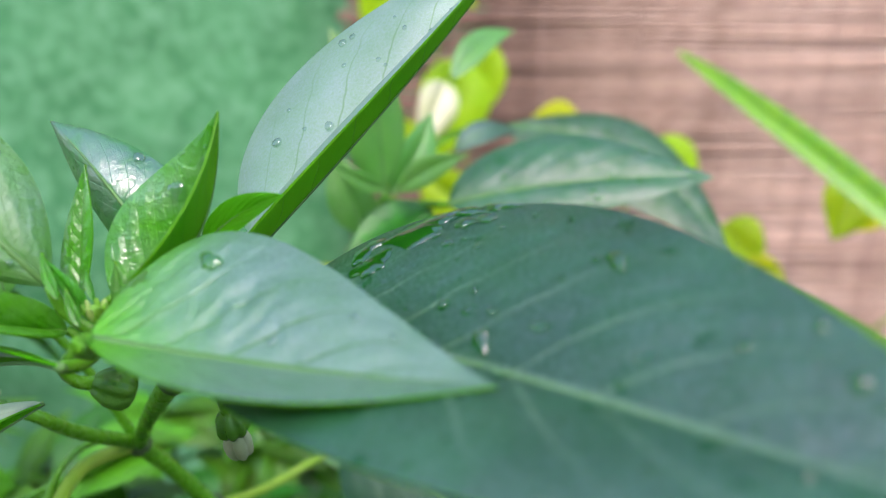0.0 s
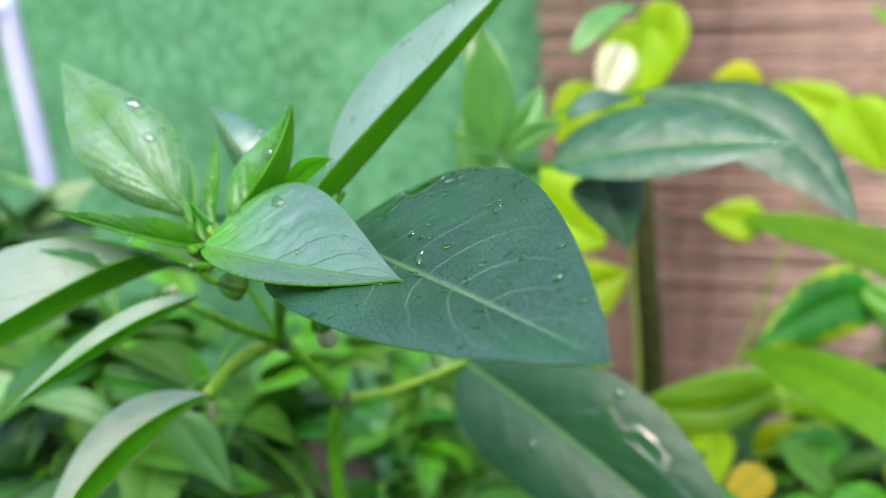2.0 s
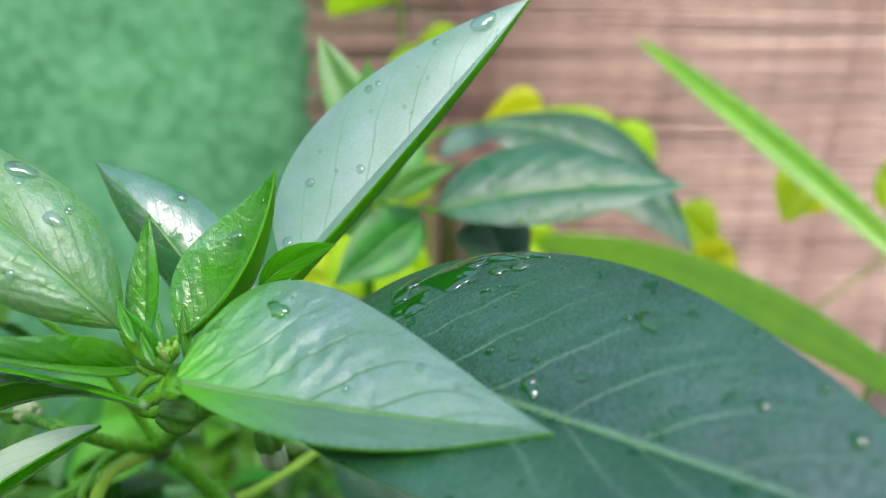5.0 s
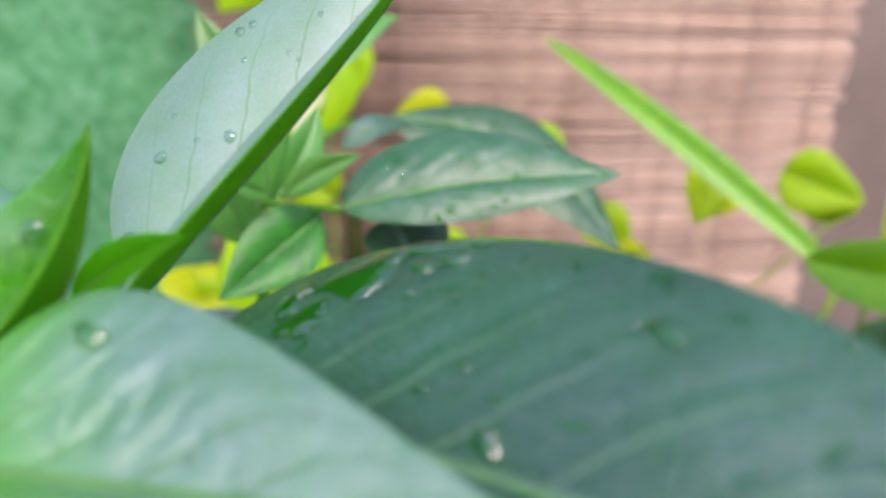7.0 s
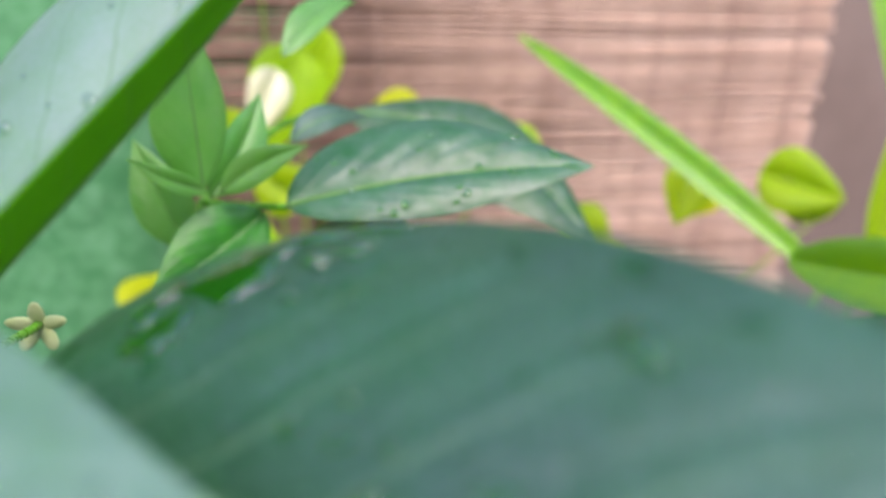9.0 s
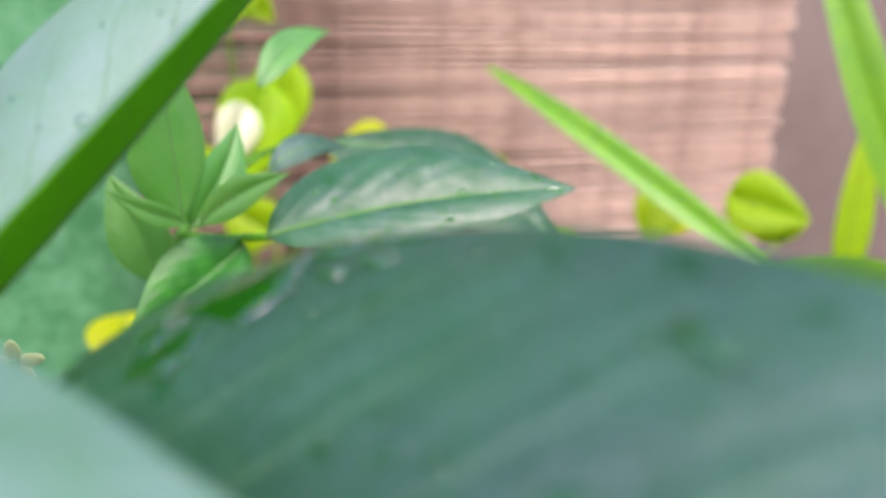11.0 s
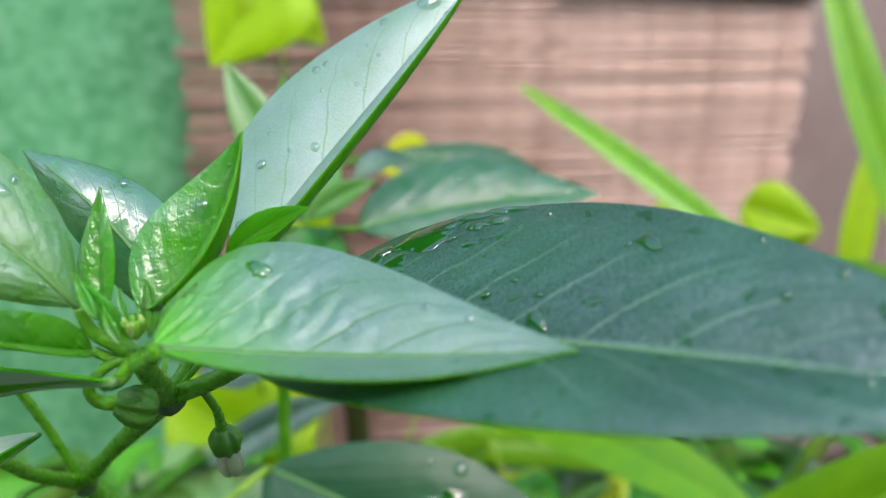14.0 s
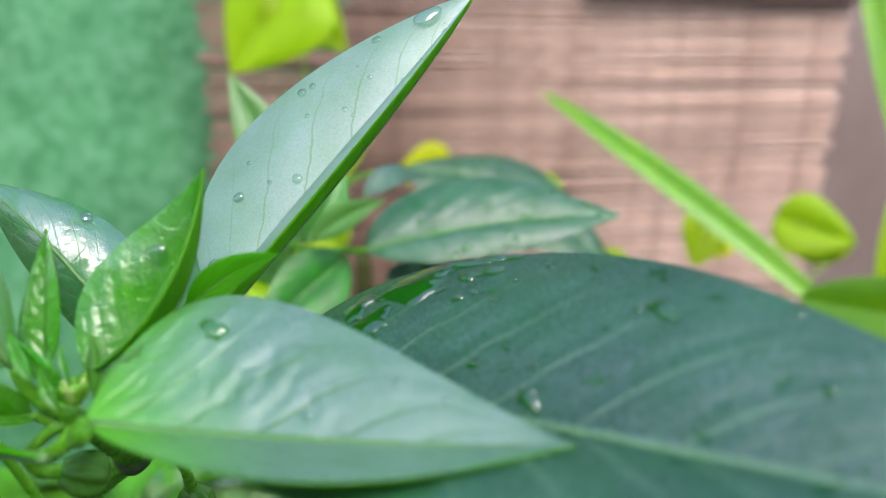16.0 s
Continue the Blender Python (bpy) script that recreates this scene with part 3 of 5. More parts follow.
plant = tagged(empty("chilli_plant", at_cm(FOOT)), "green chilli plant with wet leaves, buds and hanging flowers", "plant")


def stem(parent, points, radii, mat=None, name="stem", label="", sides=12):
    return part(name, tube(name, [at_cm(p) for p in points], [r * CM for r in radii], mat or STEM, sides), parent, label)


J1, J2, HUB, CROWN = (-6.2, 14.15, -10.0), (-5.2, 15.2, -12.5), (-3.95, 10.6, -6.3), (-4.05, 8.9, -4.75)
stem(plant, [FOOT, (-6.0, 16.6, -50), (-5.9, 15.6, -20), (-5.82, 15.45, -14.65), J2], [0.45, 0.4, 0.28, 0.22, 0.2], label="pale green main stem")
stem(plant, [J2, (-5.7, 14.7, -11.2), J1], [0.2, 0.17, 0.19])
stem(plant, [J1, (-5.3, 12.6, -8.4), HUB], [0.17, 0.14, 0.19])
stem(plant, [HUB, (-4.0, 9.7, -5.5), CROWN], [0.19, 0.16, 0.13])
stem(plant, [J1, (-6.7, 12.8, -8.8), (-7.0, 12.0, -7.9), (-8.0, 12.3, -7.8)], [0.15, 0.13, 0.12, 0.1])
for place, r in ((J1, 0.23), (J2, 0.27), (HUB, 0.24)):
    c = np.array(at_cm(place))
    part("node", lump("node", c, [(r * CM, 0, 0), (0, r * CM, 0), (0, 0.1 * CM, r * CM)], NODEWOOD, 0.1), plant, "dark knotted stem node")

leaf(plant, (-2.17, 9.7, -4.77), (0.9, 5.94, -3.6), (3.36, 3.05, -2.84), (0.73, 2.15, 0.91), (-1.94, -0.62, -0.29), 0.18, 0.73, 0.81, top=MATURE, label="broad dark green leaf with rain drops", key="F", bulge=0.055, wave=0.02, quilt=0.013, ns=110, nu=36, veins=9.0, rib=0.5)
leaf(plant, (-3.66, 7.59, -4.04), (-1.39, 6.68, -3.88), (0.47, 5.73, -3.48), (-0.29, 1.76, 0.7), (0.04, -1.01, 0.25), 0.13, 0.66, 1.16, top=SOFT, label="folded mid-green leaf lying over a broad one", key="E", bulge=0.04, wave=0.0, quilt=0.006, ns=120, nu=40, veins=6, seed=2, rib=0.8, rumple=0.00042)
leaf(plant, (-2.53, 10.81, -4.27), (-0.29, 11.88, -1.96), (1.1, 12.75, -0.28), (-1.61, 1.2, 0.16), (-1.17, -1.52, -0.73), 0.13, 0.66, 0.90, top=SILVERED, label="long upright leaf beaded with drops", key="D", bulge=0.08, quilt=0.0, ns=60, nu=20, seed=3, rib=0.4)
leaf(plant, (-4.63, 8.87, -4.04), (-5.82, 9.11, -2.81), (-8.05, 10.64, -1.52), (-0.95, -0.26, -0.14), (0.25, 0.79, 0.52), -0.03, 0.80, 1.02, top=DEWY, label="glossy young leaf wet with rain", key="A", bulge=0.14, wave=0.03, quilt=0.012, ns=90, nu=30, seed=4, rib=0.7, rumple=0.00014)
leaf(plant, (-3.56, 10.66, -5.16), (-4.68, 11.18, -3.62), (-5.92, 12.27, -2.83), (-0.43, 0.43, -0.66), (0.68, 0.53, 0.18), -0.00, 0.79, 1.00, top=GLAZED, label="young leaf with a shining wet face", key="B", bulge=0.1, wave=0.03, quilt=0.006, ns=50, nu=16, seed=5, rib=0.6)
leaf(plant, (-3.94, 8.99, -4.23), (-3.03, 9.47, -3.67), (-2.64, 9.63, -2.11), (-0.76, 0.15, 0.57), (-0.08, -0.77, 0.37), 0.01, 0.80, 1.02, top=YOUNG, label="small folded young leaf with one drop", key="C", bulge=0.12, quilt=0.014, ns=70, nu=24, seed=6, rib=0.6, rumple=0.00014)
leaf(plant, (-4.47, 9.21, -4.37), (-4.46, 9.64, -3.57), (-4.43, 9.88, -2.83), (-0.34, 0.01, -0.3), (0.21, -0.25, 0.03), 0.00, 0.79, 0.99, top=YOUNG, label="narrow unopened leaf", key="P", bulge=0.2, seed=7, rib=0.4)
leaf(plant, (-4.56, 8.95, -4.66), (-5.34, 8.23, -4.19), (-6.24, 7.32, -3.33), (0.26, 0.12, 0.37), (0.45, -0.18, -0.01), 0.00, 0.80, 0.99, top=YOUNG, under=UNDER, label="narrow level young leaf", key="N", bulge=0.12, seed=8, rib=0.5)
leaf(plant, (-4.12, 7.84, -4.56), (-8.34, 9.38, -6.50), (-10.46, 1.61, -6.90), (-2.90, 0.45, 0.60), (0.01, -0.39, 0.61), 0.01, 0.85, 0.85, top=DROOP, under=FOLD, label="long drooping leaf with wet patches", key="W", bulge=0.08, wave=0.02, quilt=0.004, ns=60, nu=18, seed=9, rib=0.8)
leaf(plant, (-5.58, 9.91, -6.31), (-7.24, 8.80, -7.09), (-9.38, 7.89, -8.23), (-0.34, 0.30, 0.37), (-0.02, -0.16, 0.27), 0.00, 0.79, 1.03, top=DROOP, under=FOLD, key="W2", bulge=0.1, seed=10)
leaf(plant, (-6.81, 11.18, -9.76), (-7.66, 9.34, -10.28), (-8.93, 6.94, -11.49), (-1.03, 0.52, 0.65), (-0.14, -0.41, 0.58), 0.00, 1.1, 0.8, top=DROOP, under=FOLD, key="W3", bulge=0.1, seed=11)
leaf(plant, (-2.71, 20.27, -14.2), (2.4, 17.54, -15.98), (7.76, 15.03, -18.92), (1.91, 0.74, 1.75), (-2.23, -0.74, -1.06), 0.00, 0.74, 1.01, top=LOWER, label="large dark leaf with puddled rain", key="Lr", bulge=0.07, wave=0.02, quilt=0.012, ns=60, nu=20, seed=12, rib=1.2)
leaf(plant, (-2.9, 9.35, -3.7), (-2.4, 9.33, -3.28), (-1.85, 9.25, -3.02), (-0.1, 0.03, 0.2), (0.07, -0.1, -0.13), 0.0, 0.7, 0.8, top=FOLD, under=FOLD, key="Q", bulge=0.1, seed=13, rib=0.3)
leaf(plant, (-9.73, 13.44, -12.29), (-8.88, 13.23, -13.34), (-8.03, 12.96, -14.52), (0.48, 0.36, 0.29), (-0.48, -0.36, -0.29), 0.0, 0.7, 0.9, top=SHOOT, under=SHOOT, bulge=0.1, seed=14, rib=0.4)
leaf(plant, (-11.69, 13.49, -12.91), (-12.85, 13.35, -12.24), (-14.54, 13.23, -12.28), (0.23, -0.34, -0.36), (-0.27, 0.42, 0.31), 0.0, 0.8, 0.9, top=SHOOT, under=SHOOT, bulge=0.1, seed=15, rib=0.4)
leaf(plant, (-7.68, 13.13, -6.14), (-8.07, 13.53, -4.65), (-8.53, 14.21, -3.47), (-0.5, -0.25, 0.12), (0.5, 0.2, -0.1), 0.0, 0.75, 0.9, top=SHOOT, key="V", bulge=0.1, seed=19, rib=0.4)
# two tiny leaves at the growing point
leaf(plant, (-4.25, 8.85, -4.45), (-4.35, 8.75, -4.05), (-4.6, 8.75, -3.6), (0.16, 0, 0.02), (-0.14, 0.05, 0.02), 0, 0.9, 1.0, top=YOUNG, bulge=0.2, rib=0.2, seed=14)
leaf(plant, (-3.85, 8.75, -4.45), (-3.8, 8.85, -4.1), (-3.85, 8.95, -3.75), (0.12, 0, 0.02), (-0.12, 0.05, 0.02), 0, 0.9, 1.0, top=YOUNG, bulge=0.2, rib=0.2, seed=15)
leaf(plant, (-3.55, 8.2, -4.3), (-3.45, 8.2, -3.95), (-3.2, 8.2, -3.55), (0.14, -0.05, -0.05), (-0.16, 0.05, 0.06), 0, 0.9, 1.0, top=YOUNG, bulge=0.2, rib=0.2, seed=16)


def petiole(points, r0=0.11, r1=0.08, mat=None):
    stem(plant, points, [r0, 0.5 * (r0 + r1), r1], mat, "petiole")


petiole([CROWN, (-3.9, 8.1, -4.5), (-3.55, 7.11, -3.88), (-3.66, 7.59, -4.04)], 0.1, 0.07)
petiole([HUB, (-3.0, 9.9, -5.6), (-1.83, 8.88, -4.33)], 0.15, 0.1)
petiole([HUB, (-3.3, 11.0, -5.4), (-2.66, 11.42, -4.47)], 0.12, 0.09)
petiole([CROWN, (-4.5, 8.9, -4.4), (-4.63, 8.87, -4.04)], 0.1, 0.07)
petiole([CROWN, (-3.9, 9.8, -5.1), (-3.56, 10.66, -5.16)], 0.1, 0.07)
petiole([CROWN, (-4.2, 9.0, -4.5), (-3.94, 8.99, -4.23)], 0.09, 0.06)
petiole([CROWN, (-4.3, 9.1, -4.6), (-4.47, 9.21, -4.37)], 0.08, 0.05)
petiole([CROWN, (-4.3, 8.95, -4.8), (-4.56, 8.95, -4.66)], 0.08, 0.06)
petiole([CROWN, (-4.2, 8.5, -4.85), (-4.29, 8.12, -4.71)], 0.1, 0.08)
petiole([(-8.0, 12.3, -7.8), (-7.0, 10.8, -6.8), (-6.13, 9.8, -6.33)], 0.09, 0.07)
petiole([J1, (-7.06, 13.35, -10.02), (-6.81, 11.18, -9.76)], 0.15, 0.13, PALESTEM)
petiole([J1, (-9.83, 14.63, -12.25), (-9.73, 13.44, -12.29)], 0.09, 0.06)
petiole([J1, (-11.07, 14.79, -13.22), (-11.69, 13.49, -12.91)], 0.09, 0.06)
petiole([J2, (-4.4, 17.4, -13.6), (-2.71, 20.28, -14.2)], 0.14, 0.11, PALESTEM)
petiole([HUB, (-3.3, 10.6, -5.5), (-2.9, 9.35, -3.7)], 0.06, 0.05)
petiole([J1, (-6.9, 13.6, -7.6), (-7.68, 13.13, -6.14)], 0.1, 0.07)

# buds and flowers
heart = np.array(at_cm((-3.98, 8.55, -4.24)))
part("bud", lump("bud", heart, [(0.0011, 0, 0), (0, 0.0011, 0), (0, 0, 0.0012)], YOUNGBUD, 0.08, 3), plant, "closed green flower bud")
for k in range(7):
    w = 0.9 * k
    out = np.array((math.cos(w), math.sin(w), 0.0))
    a, up = np.array((-math.sin(w), math.cos(w), 0.0)), np.array((0, 0, 1.0)) + 0.25 * out
    part("sepal", lump("sepal", heart + out * 0.00095 + up * 0.0004, [out * 0.0004, a * 0.00045, up * 0.0011], BUD if k % 2 else YOUNGBUD, 0.1, k, 8, 10), plant, "pale pointed sepal")
for args in (((-3.62, 8.33, -4.3), (-3.53, 8.48, -4.04), (-3.42, 8.63, -3.79), (-0.07, 0.01, 0.03), (0.07, -0.04, -0.01)), ((-4.37, 8.5, -4.03), (-4.5, 8.63, -3.81), (-4.6, 8.76, -3.56), (-0.07, -0.02, -0.03), (0.07, -0.02, 0.04)), ((-4.13, 8.41, -4.34), (-4.23, 8.49, -4.14), (-4.3, 8.56, -3.92), (-0.07, -0.01, -0.03), (0.07, -0.02, 0.04)), ((-4.07, 8.75, -4.19), (-4.13, 8.81, -4.01), (-4.16, 8.88, -3.83), (-0.05, -0.01, -0.01), (0.04, -0.02, 0.02))):
    leaf(plant, *args, 0.0, 0.8, 0.9, top=YOUNG, under=UNDER, bulge=0.2, rib=0.2, seed=17, ns=24, nu=6)


def nodding_bud(points, mouth, way, size, petal=0.0, seed=1):
    """A curved stalk, a ribbed calyx and, where it is open, folded white petals."""
    stem(plant, points, [0.065, 0.068, 0.1], None, "pedicel")
    w = Vector(way).normalized()
    a = w.orthogonal().normalized()
    b = w.cross(a)
    c0 = at_cm(mouth)
    verts, faces, sides = [], [], 42
    prof = ((0, 0.5), (0.12, 0.68), (0.35, 0.93), (0.6, 1.0), (0.8, 0.93), (0.95, 0.7), (1.02, 0.3))
    for h, r in prof:
        for k in range(sides):
            f = 2 * math.pi * k / sides
            q = size * r * (1 + 0.13 * math.cos(7 * f))
            verts.append(c0 + w * (h * size * 2.0) + q * (math.cos(f) * a + math.sin(f) * b))
    for i in range(len(prof) - 1):
        for k in range(sides):
            j = (k + 1) % sides
            faces.append((i * sides + k, i * sides + j, (i + 1) * sides + j, (i + 1) * sides + k))
    faces.append(tuple(range(sides))[::-1])
    faces.append(tuple(range((len(prof) - 1) * sides, len(prof) * sides)))
    cal = part("calyx", mesh_of("calyx", verts, faces, [CALYX]), plant, "ribbed green calyx")
    if petal:
        for k in range(5):
            f = 2 * math.pi * k / 5
            o = (math.cos(f) * a + math.sin(f) * b) * size * 0.45
            part("petal", lump("petal", c0 + w * (size * 2.0 + petal * 0.4) + o, [a * size * 0.5, b * size * 0.5, w * petal * 0.6], PALEBUD, 0.1, k), plant, "folded greenish-white petal")
    return cal


nodding_bud([CROWN, (-4.4, 8.85, -4.85), (-4.62, 8.8, -5.1), (-4.55, 8.9, -5.35), (-4.34, 9.02, -5.46)], (-4.38, 9.0, -5.44), (0.9, 0.1, -0.32), 0.0026, 0, 1)
nodding_bud([(-3.4, 10.3, -6.1), (-3.25, 10.4, -6.5), (-3.22, 10.6, -6.95)], (-3.22, 10.6, -6.9), (0.15, 0.1, -1), 0.0024, 0.0042, 2)
nodding_bud([J1, (-6.9, 13.6, -9.6), (-7.3, 12.9, -9.8), (-7.5, 12.3, -10.6)], (-7.5, 12.3, -10.55), (-0.1, -0.1, -1), 0.0012, 0.006, 3)
nodding_bud([(-8.0, 12.3, -7.8), (-8.3, 12.2, -7.6), (-8.2, 12.1, -7.6)], (-8.15, 12.1, -7.55), (0.6, -0.3, 0.2), 0.0022, 0.004, 4)


def open_flower(centre, stalk, size):
    """A small greenish-white five-petalled flower on a thin stalk."""
    stem(plant, [stalk, tuple(0.5 * (np.array(stalk) + np.array(centre)) + np.array((0, 0, 0.3))), centre], [0.06, 0.06, 0.09], None, "pedicel")
    c = np.array(at_cm(centre))
    part("flower_heart", lump("flower_heart", c, [(0.3 * size, 0, 0), (0, 0.3 * size, 0), (0, 0, 0.3 * size)], BUD, 0.1, 5, 8, 10), plant)
    for k in range(5):
        f = 2 * math.pi * k / 5 + 0.3
        out = np.array((math.cos(f), -0.35, math.sin(f)))
        across = np.array((-math.sin(f), 0.0, math.cos(f)))
        part("petal", lump("petal", c + out * size * 0.75, [out * size * 0.75, across * size * 0.42, np.cross(out, across) * size * 0.12], PALEBUD, 0.06, k, 8, 12), plant, "greenish-white petal")


open_flower((-4.36, 18.31, -8.33), (-4.4, 12.4, -7.2), 0.0036)


# ---- the plant behind ----
back_foot = (-2, 30, -85)
back = tagged(empty("chilli_plant", at_cm(back_foot)), "second chilli plant with broad wet arching leaves", "plant")
BB = (-1.9, 24.6, -8.2)
stem(back, [back_foot, (-1.5, 29, -50), (-2.2, 26.5, -22), BB], [0.5, 0.42, 0.3, 0.15])
leaf(back, (0.2, 21.9, -7.45), (3.75, 21.6, -6.7), (7.45, 21.5, -6.55), (-0.35, 1.6, 0.95), (0.25, -0.9, -0.62), 0.00, 0.75, 0.85, top=BROAD, label="arching dark leaf beaded with drops", key="Bk", bulge=0.10, wave=0.05, quilt=0.02, ns=60, nu=20, seed=21, rib=1.0)
leaf(back, (2.61, 33.82, -8.06), (7.83, 32.59, -9.1), (11.27, 29.58, -12.36), (1.21, 1.51, 0.62), (-0.57, -1.79, -1.47), 0.01, 0.84, 0.85, top=BROAD, label="long arching leaf with a drooping tip", key="Bk2", bulge=0.1, wave=0.04, ns=60, nu=20, seed=22, rib=1.0)
leaf(back, (1.75, 22.5, -7.95), (2.25, 22.25, -9.15), (2.75, 22.0, -10.4), (1.1, 0.25, 0.3), (-1.15, -0.3, -0.05), 0.0, 0.5, 0.9, top=BROAD, under=BROAD, label="drooping bluish leaf with a pointed tip", bulge=0.1, seed=32, ns=36, nu=10)
stem(back, [BB, (-1.0, 23.3, -7.9), (0.2, 21.9, -7.47)], [0.12, 0.11, 0.09], None, "petiole")
stem(back, [BB, (0.2, 28.5, -7.2), (2.61, 33.82, -8.08)], [0.12, 0.11, 0.09], None, "petiole")
for args, mat in (
    (((-1.58, 21.76, -6.94), (-1.68, 21.75, -4.97), (-1.79, 21.74, -3), (-0.88, -0.33, -0.05), (0.63, 0.7, 0.04)), SHOOT),
    (((-1.49, 21.77, -6.98), (-2.18, 20.94, -6.46), (-2.82, 20.2, -5.77), (0, -0.15, -0.2), (0.1, 0.08, 0.22)), SHOOT),
    (((-1.23, 21.8, -7.05), (-0.31, 21.68, -6.36), (0.73, 21.47, -5.9), (-0.2, 0.04, 0.35), (0.14, -0.22, -0.3)), SHOOT),
    (((-1.5, 22.2, -7.29), (-0.75, 22.9, -6.25), (-0.3, 23.6, -5.2), (-0.35, -0.41, 0.42), (0.56, 0.15, -0.37)), SHOOT),
    (((-1.87, 25.08, -6.48), (-2.69, 25.73, -4.81), (-3.51, 26.38, -3.13), (-0.69, -0.27, -0.24), (0.68, -0.09, 0.37)), SHOOT),
    (((-0.28, 22.5, -7.83), (-1.57, 21.59, -8.57), (-2.86, 20.68, -9.31), (0.68, -0.53, -0.53), (-0.57, 0.15, 0.82)), BACKGREEN),
    (((0.38, 24.84, -6.72), (1.4, 25.3, -6.2), (2.68, 26.59, -6.56), (-0.15, 0.3, 0.3), (0.1, -0.25, -0.28)), MATURE),
    (((0.3, 27.0, -4.9), (1.3, 28.2, -3.9), (2.6, 29.7, -3.68), (-0.3, 0.2, 0.35), (0.3, -0.25, -0.3)), SHOOT),
    (((-2.3, 24.01, -9.22), (-2.88, 24.34, -7.88), (-3.45, 24.67, -6.54), (-0.7, -0.2, -0.25), (0.65, -0.15, 0.3)), SHOOT),
    (((-5.63, 31.65, -21.34), (-2.28, 33.46, -20.49), (1.3, 35.01, -20.3), (-0.2, 0.13, 0.92), (0.36, -0.51, -0.71)), MATURE),
    (((-5.53, 30.24, -15.77), (-3.67, 31.17, -16.07), (-1.82, 32.1, -16.36), (0.03, 0.31, 1.17), (0.24, -0.76, -0.91)), MATURE),
):
    leaf(back, *args, 0.0, 0.75, 1.0, top=mat, bulge=0.12, seed=31, ns=30, nu=8)


# ---- golden climbing plant on the blind, and strap-leaved plant ----
def joined_stems(root, bases, foot, mat, r=0.25):
    for b in bases:
        f = np.array(foot)
        m = 0.45 * f + 0.55 * np.array(b) + np.array((0, 3, -4))
        stem(root, [foot, tuple(m), b], [r, 0.7 * r, 0.4 * r], mat, "stalk", sides=8)


